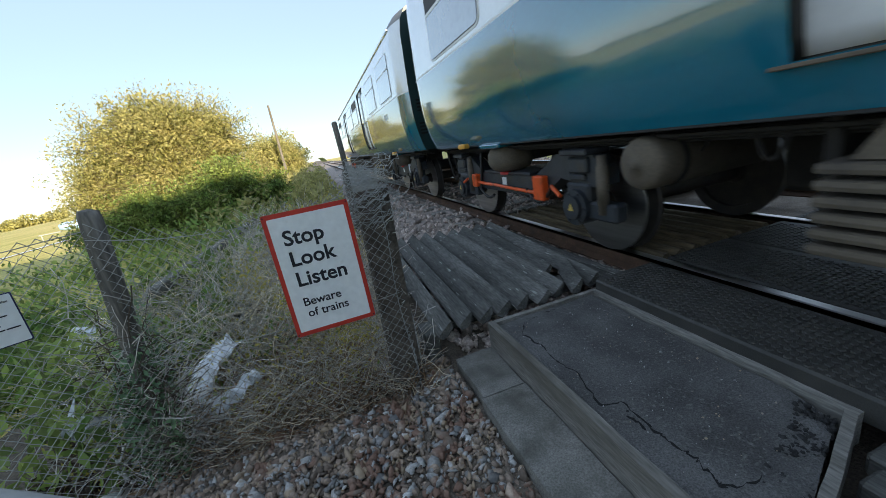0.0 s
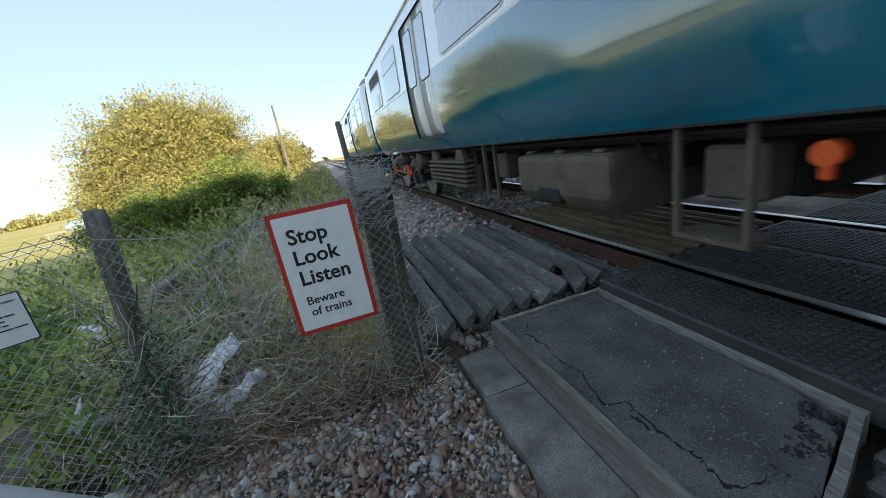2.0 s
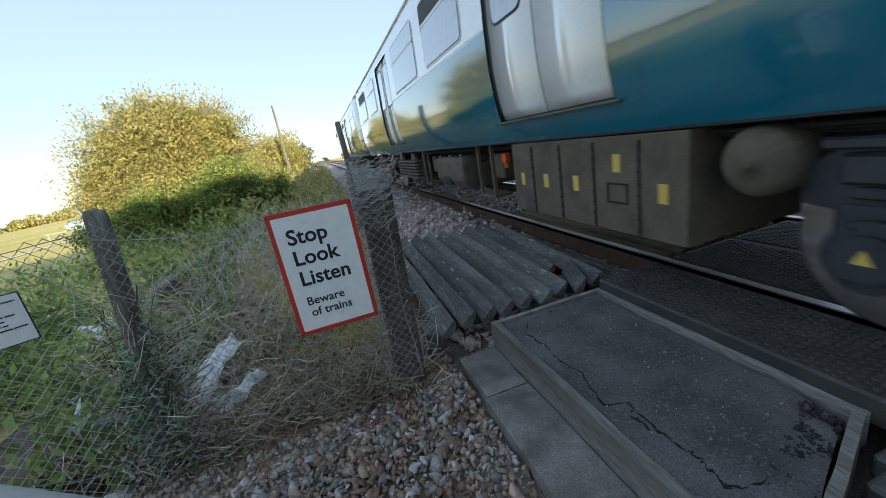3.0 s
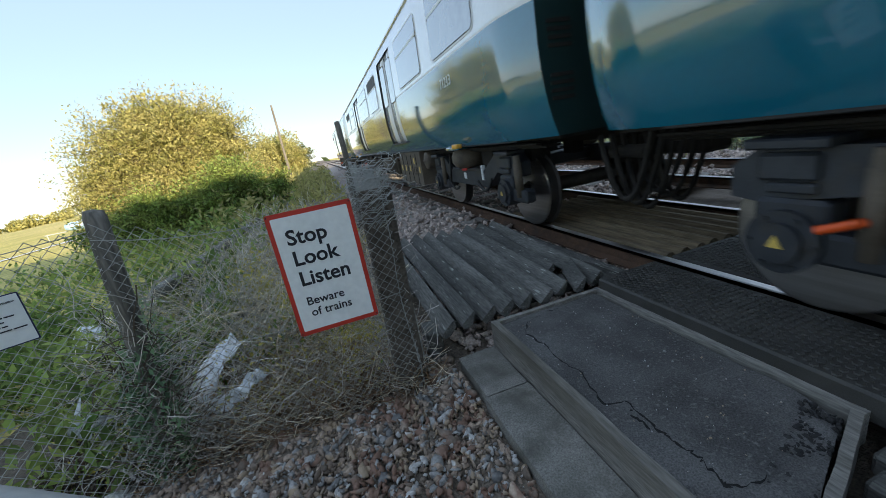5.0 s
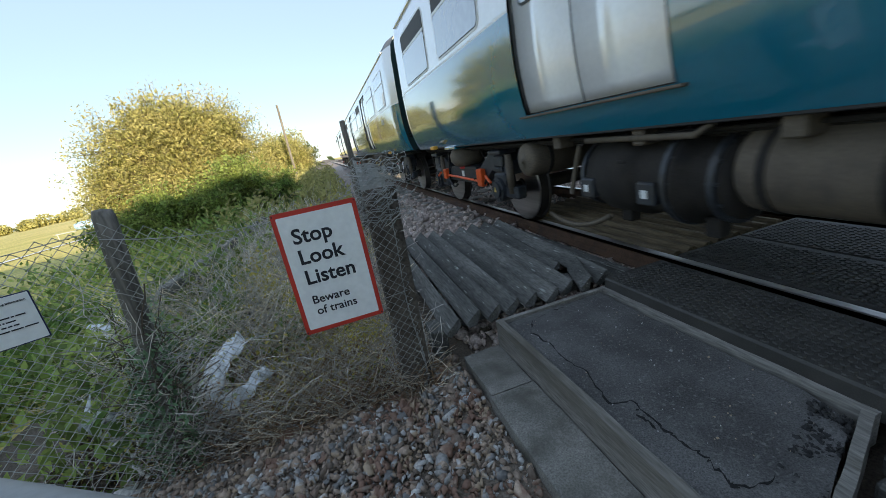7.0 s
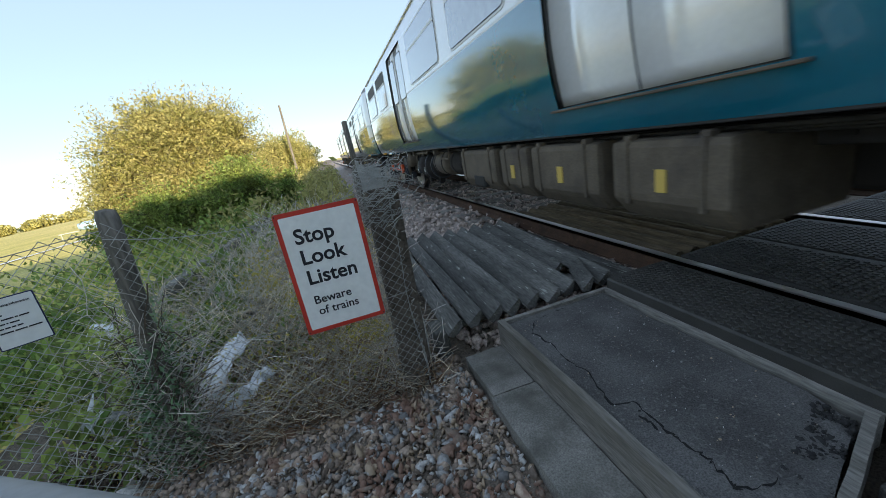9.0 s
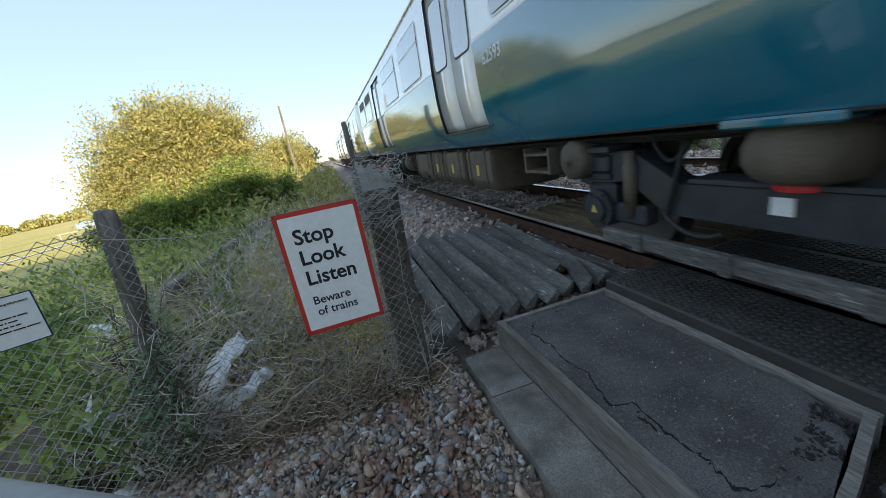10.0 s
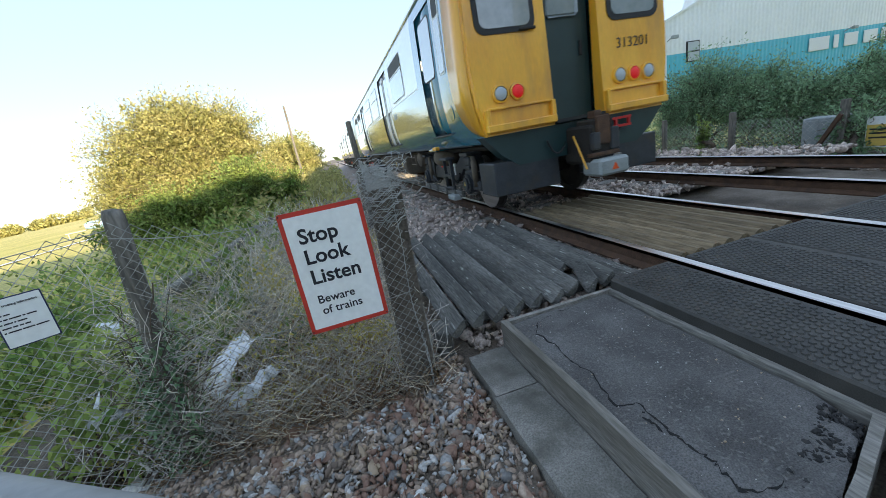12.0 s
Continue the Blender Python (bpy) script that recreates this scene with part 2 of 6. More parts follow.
def thing(name, m, label, category, group="", kind=""):
    ob = new(name)
    ob.empty_display_size = 0.1
    ob.matrix_basis = m
    return tagged(ob, label, category, group, kind)


def box(bm, c, s, bevel=0.0, m=None, seg=1):
    r = bmesh.ops.create_cube(bm, size=1.0)
    mm = Matrix.LocRotScale(Vector(c), None, Vector(s))
    if m is not None:
        mm = m @ mm
    bmesh.ops.transform(bm, matrix=mm, verts=r["verts"])
    if bevel:
        es = list({e for v in r["verts"] for e in v.link_edges})
        bmesh.ops.bevel(bm, geom=es, offset=bevel, segments=seg, affect="EDGES", profile=0.6)
    return bm


def cyl(bm, p0, p1, r, n=20, r2=None):
    p0, p1 = Vector(p0), Vector(p1)
    d = p1 - p0
    m = Matrix.Translation((p0 + p1) / 2) @ d.to_track_quat("Z", "Y").to_matrix().to_4x4()
    bmesh.ops.create_cone(bm, cap_ends=True, segments=n, radius1=r, radius2=r if r2 is None else r2, depth=d.length, matrix=m)
    return bm


def lathe(bm, prof, axis_m, n=40):
    """Turns (radius, along) pairs round the axis_m's z."""
    rings = []
    for r, h in prof:
        rings.append([bm.verts.new(axis_m @ Vector((r * math.cos(2 * math.pi * k / n), r * math.sin(2 * math.pi * k / n), h))) for k in range(n)])
    for a, b in zip(rings, rings[1:]):
        for k in range(n):
            bm.faces.new((a[k], a[(k + 1) % n], b[(k + 1) % n], b[k]))
    for ring in (rings[0], rings[-1]):
        if prof[0][0] > 0:
            bm.faces.new(ring)
    bmesh.ops.recalc_face_normals(bm, faces=bm.faces)
    return bm


def tubes(paths, r, n=4):
    """Vertices and faces of tubes along polylines; r is one radius or one per path."""
    V, F = [], []
    for i, P in enumerate(paths):
        P = np.asarray(P, float)
        rr = r[i] if hasattr(r, "__len__") else r
        T = np.gradient(P, axis=0)
        T /= np.linalg.norm(T, axis=1)[:, None] + 1e-9
        up = np.where(np.abs(T[:, 2:3]) > 0.9, np.array([[1.0, 0, 0]]), np.array([[0, 0, 1.0]]))
        A = np.cross(T, up)
        A /= np.linalg.norm(A, axis=1)[:, None] + 1e-9
        B = np.cross(T, A)
        base = len(V)
        ang = np.arange(n) * 2 * np.pi / n
        ring = P[:, None, :] + rr * (np.cos(ang)[None, :, None] * A[:, None, :] + np.sin(ang)[None, :, None] * B[:, None, :])
        V.extend(ring.reshape(-1, 3).tolist())
        for j in range(len(P) - 1):
            for k in range(n):
                a, b = base + j * n + k, base + j * n + (k + 1) % n
                F.append((a, b, b + n, a + n))
        F.append(tuple(base + k for k in range(n)))
        F.append(tuple(base + (len(P) - 1) * n + k for k in range(n))[::-1])
    return V, F


def bez(p0, p1, sag=0.0, n=10, wig=0.0, rng=None):
    p0, p1 = np.array(p0, float), np.array(p1, float)
    out = []
    for k in range(n + 1):
        u = k / n
        p = p0 * (1 - u) + p1 * u
        p[2] -= sag * 4 * u * (1 - u)
        if wig and 0 < k < n:
            p += rng.normal(0, wig, 3)
        out.append(p)
    return out


def text_mesh(name, words, size, material, parent, m, depth=0.0015, bold=0.0, label=""):
    cu = bpy.data.curves.new(name, "FONT")
    cu.body, cu.size, cu.extrude, cu.offset = words, size, depth, bold
    cu.resolution_u = 3
    tmp = bpy.data.objects.new(name, cu)
    scene.collection.objects.link(tmp)
    me = bpy.data.meshes.new_from_object(tmp.evaluated_get(bpy.context.evaluated_depsgraph_get()))
    bpy.data.objects.remove(tmp)
    me.materials.clear()
    me.materials.append(material)
    return obj(name, me, parent, m, label)


def leaf_cloud(centres, size, rng, up=0.4, fold=True):
    """Many small leaves, each a folded pair of triangles, at the given centres."""
    n = len(centres)
    d = rng.normal(0, 1, (n, 3))
    d[:, 2] += up
    d /= np.linalg.norm(d, axis=1)[:, None]
    e = np.cross(d, rng.normal(0, 1, (n, 3)))
    e /= np.linalg.norm(e, axis=1)[:, None] + 1e-9
    nn = np.cross(d, e)
    s = size * rng.uniform(0.6, 1.4, n)[:, None]
    c = np.asarray(centres)
    V = np.stack([c - d * s, c + e * s * 0.42 + nn * s * 0.15, c + d * s, c - e * s * 0.42 + nn * s * 0.15], 1).reshape(-1, 3)
    i = np.arange(n) * 4
    F = np.stack([np.stack([i, i + 1, i + 2], 1), np.stack([i, i + 2, i + 3], 1)], 1).reshape(-1, 3)
    return V, F


def np_mesh(name, V, F, material):
    me = bpy.data.meshes.new(name)
    V, F = np.asarray(V, np.float32), np.asarray(F, np.int32)
    k = F.shape[1]
    me.vertices.add(len(V))
    me.vertices.foreach_set("co", V.ravel())
    me.loops.add(F.size)
    me.loops.foreach_set("vertex_index", F.ravel())
    me.polygons.add(len(F))
    me.polygons.foreach_set("loop_start", np.arange(len(F), dtype=np.int32) * k)
    me.materials.append(material)
    me.update(calc_edges=True)
    me.validate()
    return me


def join_vf(parts):
    V, F, b = [], [], 0
    for v, f in parts:
        v, f = np.asarray(v), np.asarray(f)
        V.append(v)
        F.append(f + b)
        b += len(v)
    return np.concatenate(V), np.concatenate(F)


def stones(pts, size, rng, flat=0.62, sub=1):
    """Angular pebbles: squashed, jittered icosahedra."""
    bm = bmesh.new()
    bmesh.ops.create_icosphere(bm, subdivisions=sub, radius=1.0)
    base = np.array([v.co[:] for v in bm.verts])
    tri = np.array([[v.index for v in f.verts] for f in bm.faces])
    bm.free()
    n, k = len(pts), len(base)
    q = rng.normal(0, 1, (n, 4))
    q /= np.linalg.norm(q, axis=1)[:, None]
    w, x, y, z = q.T
    R = np.stack([1 - 2 * (y * y + z * z), 2 * (x * y - z * w), 2 * (x * z + y * w), 2 * (x * y + z * w), 1 - 2 * (x * x + z * z), 2 * (y * z - x * w),
                  2 * (x * z - y * w), 2 * (y * z + x * w), 1 - 2 * (x * x + y * y)], 1).reshape(n, 3, 3)
    sc = size * rng.lognormal(0, 0.35, (n, 1, 1)) * np.stack([rng.uniform(0.8, 1.25, n), rng.uniform(0.6, 1.0, n), rng.uniform(flat * 0.7, flat * 1.2, n)], 1)[:, None, :]
    P = base[None] * (1 + rng.normal(0, 0.29, (n, k, 1))) * sc
    P = np.einsum("nkj,nij->nki", P, R) + np.asarray(pts)[:, None, :]
    F = tri[None] + (np.arange(n) * k)[:, None, None]
    return P.reshape(-1, 3), F.reshape(-1, 3)


# ---- ground ----
def ground_z(x, y):
    """Level gritty path by the track, a low bank behind the fence, then a field that falls gently away from the line."""
    x, y = np.asarray(x, float), np.asarray(y, float)
    z = np.full(np.broadcast(x, y).shape, -0.36)
    far = np.clip(-x - 5.0, 0, None)
    z = z - 0.045 * far
    z = z + 0.10 * np.clip((y - 2.2) / 2, 0, 1) * np.clip((-x - 1.9) / 0.5, 0, 1) * np.clip((x + 5.5) / 1.0, 0, 1)
    z = z - 0.36 * np.clip((x - 5.3) / 1.3, 0, 1)
    return z


def build_ground():
    xs = np.concatenate([-np.geomspace(900, 12, 26), np.linspace(-11, 12, 93), np.geomspace(13, 900, 14)])
    ys = np.concatenate([-np.geomspace(400, 4, 12), np.linspace(-3, 9, 61), np.geomspace(9.5, 1500, 30)])
    X, Y = np.meshgrid(xs, ys)
    Z = ground_z(X, Y)
    nz = np.array([noise.noise(Vector((a * 1.3, b * 1.3, 0))) for a, b in zip(X.ravel(), Y.ravel())]).reshape(X.shape)
    Z = Z + nz * 0.03 * (np.abs(X) < 15)
    V = np.stack([X, Y, Z], -1).reshape(-1, 3)
    ny, nx = X.shape
    F, idx = [], []
    for j in range(ny - 1):
        for i in range(nx - 1):
            a = j * nx + i
            F.append((a, a + 1, a + nx + 1, a + nx))
            idx.append(1 if xs[i] + 1.2 * noise.noise(Vector((xs[i] * 0.6, ys[j] * 0.6, 4))) + 0.5 * noise.noise(Vector((xs[i] * 3, ys[j] * 3, 6))) < -5.4 or xs[i] > 9 else 0)
    me = mesh_of("ground", V, F, None, [M["soil"], M["field"]], idx, True)
    return tagged(new("ground", me), "gritty soil path giving way to mown grass field", "ground", kind="structure")


build_ground()


# ---- track ----
R1, R2, R3, R4 = 0.0, 1.505, 2.98, 4.485


def rail(x, y0=-30.0, y1=160.0):
    prof = [(-0.075, -0.165), (0.075, -0.165), (0.075, -0.15), (0.015, -0.12), (0.012, -0.05), (0.036, -0.035), (0.036, -0.006), (0.028, 0.0),
            (-0.028, 0.0), (-0.036, -0.006), (-0.036, -0.035), (-0.012, -0.05), (-0.015, -0.12), (-0.075, -0.15)]
    r = thing("rail", pose(x, 0, 0), "rusty steel running rail with a polished head", "rail", "rails of the two tracks")
    for name, pr, mt in (("rail_web", prof[:6] + prof[9:], "rust"), ("railhead", [(0.036, -0.034), (0.036, -0.006), (0.028, 0.0), (-0.028, 0.0), (-0.036, -0.006), (-0.036, -0.034)], "steel")):
        n = len(pr)
        V = [(a, y, b) for y in (y0, y1) for a, b in pr]
        F = [(i, (i + 1) % n, n + (i + 1) % n, n + i) for i in range(n)] + [tuple(range(n))[::-1], tuple(range(n, 2 * n))]
        if name == "railhead":
            me = mesh_of(name, V, F, None, [M["rust"], M["steel"]], [0, 1, 1, 1, 0, 0, 0, 0])
        else:
            me = mesh_of(name, V, F, M["rust"])
        obj(name, me, r)
    return r


for x in (R1, R2, R3, R4):
    rail(x)


def sleepers():
    bm = bmesh.new()
    box(bm, (0, 0, 0), (2.5, 0.25, 0.16), 0.02)
    one = part("sleeper", bm, M["sleeper"])
    tagged(one, "grey concrete sleeper bedded in stone ballast", "sleeper", "sleepers")
    k = 0
    for cx in ((R1 + R2) / 2, (R3 + R4) / 2):
        for j in range(24):
            y = 4.6 + 0.68 * j
            if k == 0:
                one.matrix_basis = pose(cx, y, -0.245)
            else:
                copy_thing(one, pose(cx, y, -0.245))
            k += 1


sleepers()


def ballast():
    rng = np.random.default_rng(5)
    parts = []
    n = 9000
    y = 4.2 + rng.exponential(4.5, n)
    x = rng.uniform(-1.75, 6.6, n)
    keep = (y < 34)
    x, y = x[keep], y[keep]
    z = np.where(x < -0.55, -0.20 - 0.16 * np.clip((-0.55 - x) / 1.1, 0, 1), -0.19) + rng.normal(0, 0.015, len(x))
    parts.append(stones(np.stack([x, y, z], 1), 0.036, rng))
    n = 2600   # the strip beyond the far rail and behind the crossing
    x, y = rng.uniform(4.9, 6.9, n), rng.uniform(-1, 12, n)
    parts.append(stones(np.stack([x, y, -0.24 - 0.36 * np.clip((x - 5.3) / 1.3, 0, 1) + rng.normal(0, 0.02, n)], 1), 0.036, rng))
    n = 2600   # under the timber guards
    x, y = rng.uniform(-1.7, 1.5, n), rng.uniform(1.95, 4.5, n)
    parts.append(stones(np.stack([x, y, np.where(x < -0.45, -0.33, -0.21) + rng.normal(0, 0.012, n)], 1), 0.036, rng))
    V, F = join_vf(parts)
    tagged(new("ballast", np_mesh("ballast", V, F, M["ballast"])), "brown-grey crushed stone ballast along the track", "ballast", kind="stuff")
    bed = bmesh.new()
    prof = [(-1.8, -0.37), (-1.7, -0.37), (-0.55, -0.215), (5.3, -0.215), (7.0, -0.74)]
    for y in (4.3, 160.0):
        for a, b in prof:
            bed.verts.new((a, y, b))
    bed.verts.ensure_lookup_table()
    for i in range(4):
        bed.faces.new([bed.verts[k] for k in (i, i + 1, i + 6, i + 5)])
    tagged(part("ballast_bed", bed, M["ballast"]), "bed of crushed stone under the sleepers", "ballast", kind="structure")


ballast()


def crossing_panels():
    """Rubber deck panels with raised honeycomb studs, between and beside the rails."""
    rng = np.random.default_rng(3)
    deck = thing("crossing_deck", pose(0, 0, 0), "black studded rubber crossing panels beside and between rails", "crossing deck")
    spans = [(-0.62, -0.075, 1.86), (0.085, 0.745, 1.86), (0.755, 1.42, 1.86), (1.585, 2.235, 1.86), (2.245, 2.895, 1.86), (3.065, 3.725, 1.86), (3.735, 4.40, 1.86)]
    for k, (x0, x1, y1) in enumerate(spans):
        for y0 in (y1 - 1.80, y1 - 3.61):
            bm = bmesh.new()
            box(bm, ((x0 + x1) / 2, y0 + 0.9, -0.075), (x1 - x0, 1.795, 0.13), 0.012)
            p = part("panel", bm, M["panel"], deck)
            if y0 < -1:
                continue
            V, F = [], []
            w, st = 0.019, 0.044
            rows = int(1.76 / (st * 0.866))
            for r in range(rows):
                cy = y0 + 0.03 + r * st * 0.866
                for c in range(int((x1 - x0 - 0.05) / st)):
                    cx = x0 + 0.035 + c * st + (st / 2 if r % 2 else 0)
                    b = len(V)
                    for a in range(6):
                        t = math.pi / 6 + a * math.pi / 3
                        V.append((cx + w * math.cos(t), cy + w * math.sin(t), -0.0105))
                    for a in range(6):
                        t = math.pi / 6 + a * math.pi / 3
                        V.append((cx + w * 0.8 * math.cos(t), cy + w * 0.8 * math.sin(t), -0.004))
                    F += [(b + 6, b + 7, b + 8, b + 9, b + 10, b + 11)] + [(b + a, b + (a + 1) % 6, b + 6 + (a + 1) % 6, b + 6 + a) for a in range(6)]
            obj("studs", mesh_of("studs", V, F, M["panel"]), p)


crossing_panels()


def boards_between_rails():
    """Long boards in the four-foot, laid along the track just before the deck: a sawtooth guard against walking."""
    rng = random.Random(4)
    g = thing("guard_boards", pose(0, 0, 0), "brown treated timber ridge boards between the rails", "trespass guard")
    for k in range(8):
        x = 0.14 + k * 0.165
        bm = bmesh.new()
        V = [(-0.075, -0.09), (0.075, -0.09), (0.075, -0.06), (0.02, -0.012), (-0.02, -0.012), (-0.075, -0.06)]
        y0, y1 = 1.90 + rng.uniform(0, 0.02), 4.55 + rng.uniform(-0.03, 0.03)
        a = [bm.verts.new((x + u, y0, w)) for u, w in V]
        b = [bm.verts.new((x + u, y1, w)) for u, w in V]
        for i in range(6):
            bm.faces.new((a[i], a[(i + 1) % 6], b[(i + 1) % 6], b[i]))
        bm.faces.new(a[::-1])
        bm.faces.new(b)
        part("board", bm, M["timber_new"], g)
    for y in (2.2, 3.2, 4.2):
        bm = bmesh.new()
        box(bm, (0.75, y, -0.16), (1.3, 0.1, 0.13))
        part("bearer", bm, M["timber_new"], g)


boards_between_rails()


def timber_guard():
    """Triangular-topped timbers beside the near rail, laid along the track on cross bearers."""
    rng = random.Random(8)
    g = thing("timber_guard", pose(0, 0, 0), "weathered grey triangular timbers forming a sawtooth trespass guard", "trespass guard")
    n = 9
    for k in range(n):
        u = k / (n - 1)
        x0, x1 = -1.76 + 1.29 * u, -1.70 + 1.42 * u
        y0, y1 = 1.99 + rng.uniform(-0.025, 0.02), 4.80 - 0.38 * u + rng.uniform(-0.05, 0.05)
        z0, z1 = -0.03 + rng.uniform(-0.006, 0.008) - (0.012 if k == 0 else 0), -0.03
        for y0, y1 in ([(y0, y1)] if k != 7 else [(y0, y0 + 0.42), (y0 + 0.43, y1)]):
            prof = [(-0.108, -0.098), (-0.100, -0.084), (-0.008, -0.003), (0.006, -0.004), (0.008, -0.05), (-0.030, -0.11), (-0.080, -0.125)]
            steps, m = 16, len(prof)
            rings = []
            bm = bmesh.new()
            for j in range(steps):
                v = j / (steps - 1)
                wx, wz = 0.006 * noise.noise(Vector((k * 3.1, v * 3, 1))), 0.005 * noise.noise(Vector((k * 3.1, v * 5, 5)))
                rings.append([bm.verts.new((x0 + (x1 - x0) * v + wx + a + rng.uniform(-0.001, 0.001), y0 + (y1 - y0) * v + (rng.uniform(-0.008, 0.008) if j == 0 else 0),
                                            z0 + (z1 - z0) * v + wz + b + rng.uniform(-0.001, 0.001))) for a, b in prof])
            for p, q in zip(rings, rings[1:]):
                for i in range(m):
                    bm.faces.new((p[i], p[(i + 1) % m], q[(i + 1) % m], q[i]))
            bm.faces.new(rings[0][::-1])
            bm.faces.new(rings[-1])
            bmesh.ops.recalc_face_normals(bm, faces=bm.faces)
            part("timber", bm, M["timber"], g)
    for y in (2.35, 3.2, 4.2):
        bm = bmesh.new()
        box(bm, (-1.14, y, -0.22), (1.36, 0.13, 0.13), 0.008)
        part("bearer", bm, M["timber"], g)
    for k in range(3):   # lower timbers tucked against the rail
        bm = bmesh.new()
        x = -0.40 + 0.11 * k
        box(bm, (x, 3.25, -0.165 - 0.012 * k), (0.10, 2.5, 0.09), 0.012)
        part("timber", bm, M["timber"], g)
    bm = bmesh.new()
    box(bm, (-1.90, 2.16, -0.26), (0.11, 0.22, 0.24), 0.01)
    part("bearer", bm, M["timber"], g)


timber_guard()


def near_boards():
    g = thing("timber_guard", pose(0, 0, 0), "weathered grey boards laid beside the asphalt platform", "trespass guard")
    for k in range(4):
        bm = bmesh.new()
        box(bm, (-0.73 - 0.15 * k, -0.62 - 0.05 * k, -0.17), (0.125, 1.75, 0.10), 0.014)
        part("timber", bm, M["timber"], g)
    bm = bmesh.new()
    box(bm, (-0.95, -0.6, -0.29), (0.62, 0.14, 0.14), 0.01)
    part("bearer", bm, M["timber"], g)


near_boards()


SKEW = 0.30


def asphalt_step():
    rng = random.Random(2)
    g = thing("crossing_step", pose(0, 0, 0), "cracked asphalt platform in worn board edging", "crossing step")
    x0, x1, y0, y1 = -1.50, -0.655, 0.36, 1.85
    # asphalt surface with a slight dish
    V, F = [], []
    nx, ny = 34, 60
    for j in range(ny + 1):
        for i in range(nx + 1):
            x = x0 + 0.03 + (x1 - x0 - 0.06) * i / nx
            ya = y0 - SKEW * (1 - i / nx)
            y = ya + 0.03 + (y1 - ya - 0.06) * j / ny
            z = -0.105 + 0.012 * noise.noise(Vector((x * 4, y * 4, 1))) + 0.004 * noise.noise(Vector((x * 22, y * 22, 3)))
            if y - ya < 0.2:
                z -= 0.07 * max(0, (0.2 - y + ya) / 0.15) * max(0, noise.noise(Vector((x * 9, y * 9, 7))) + 0.25)
            V.append((x, y, z))
    for j in range(ny):
        for i in range(nx):
            a = j * (nx + 1) + i
            F.append((a, a + 1, a + nx + 2, a + nx + 1))
    obj("asphalt", mesh_of("asphalt", V, F, M["asphalt"], smooth=True), g)
    bm = bmesh.new()
    box(bm, ((x0 + x1) / 2, (y0 + y1) / 2 - 0.0, -0.27), (x1 - x0 - 0.05, y1 - y0 - 0.05, 0.16))
    part("fill", bm, M["asphalt"], g)
    for c, s in (((x0, (y0 + y1) / 2 - 0.4, -0.205), (0.045, y1 - y0 + 0.84, 0.24)), ((x1 + 0.015, (y0 + y1) / 2, -0.16), (0.035, y1 - y0 + 0.04, 0.15)),
                 (((x0 + x1) / 2, y1, -0.165), (x1 - x0 + 0.05, 0.035, 0.16)), (((x0 + x1) / 2, y0, -0.165), (x1 - x0 + 0.12, 0.04, 0.16))):
        bm = bmesh.new()
        box(bm, c, s)
        ax = 0 if s[0] > s[1] else 1
        bmesh.ops.subdivide_edges(bm, edges=[e for e in bm.edges if abs((e.verts[0].co - e.verts[1].co)[ax]) > 0.3], cuts=14)
        for v in bm.verts:
            nv = noise.noise_vector(v.co * 7)
            v.co += Vector((nv.x * 0.006, nv.y * 0.006, nv.z * 0.007))
            if ax == 0 and c[1] == y0:
                v.co.y -= SKEW * (x1 - v.co.x) / (x1 - x0)
        part("edging", bm, M["edge"], g)
    rc = np.random.default_rng(16)
    n = 520
    u, v = rc.random(n), rc.random(n) ** 2
    px = x1 - 0.04 - 0.62 * u
    py = y0 - SKEW * (x1 - px) / (x1 - x0) + 0.04 + 0.13 * v
    V, F = stones(np.stack([px, py, -0.115 - 0.012 * (1 - v)], 1), 0.0075, rc, 0.8, 1)
    ob = obj("rubble", np_mesh("rubble", V, F, M["crumble"]), g, label="black crumbled asphalt at the broken edge")
    ob["kind"] = "stuff"
    # loose chips on the surface
    rg = np.random.default_rng(6)
    n = 150
    px, py = rg.uniform(x0 + 0.05, x1 - 0.05, n), rg.uniform(y0, y1 - 0.05, n)
    V, F = stones(np.stack([px, py, np.full(n, -0.101)], 1), 0.0032, rg, 0.7, 1)
    ch = obj("grit", np_mesh("grit", V, F, M["stone"]), g)
    ch["kind"] = "stuff"
    # cracks as thin ragged strips just above the surface, their shade painted near-black
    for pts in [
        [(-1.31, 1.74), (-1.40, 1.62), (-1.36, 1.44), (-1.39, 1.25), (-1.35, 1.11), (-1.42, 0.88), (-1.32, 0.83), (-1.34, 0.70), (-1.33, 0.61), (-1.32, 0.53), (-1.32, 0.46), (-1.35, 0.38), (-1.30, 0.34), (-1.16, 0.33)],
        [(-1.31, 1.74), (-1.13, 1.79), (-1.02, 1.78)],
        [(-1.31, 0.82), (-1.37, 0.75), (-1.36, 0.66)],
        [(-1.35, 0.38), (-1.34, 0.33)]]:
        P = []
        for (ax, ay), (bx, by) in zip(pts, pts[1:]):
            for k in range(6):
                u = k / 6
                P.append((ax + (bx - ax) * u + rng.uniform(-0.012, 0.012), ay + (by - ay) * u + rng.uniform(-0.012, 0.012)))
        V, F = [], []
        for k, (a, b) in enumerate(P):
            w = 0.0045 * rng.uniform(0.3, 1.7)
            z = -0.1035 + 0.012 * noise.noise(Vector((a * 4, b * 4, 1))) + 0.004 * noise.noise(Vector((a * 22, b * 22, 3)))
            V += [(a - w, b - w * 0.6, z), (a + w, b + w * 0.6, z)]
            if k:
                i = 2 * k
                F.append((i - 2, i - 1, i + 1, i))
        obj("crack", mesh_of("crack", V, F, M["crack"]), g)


asphalt_step()


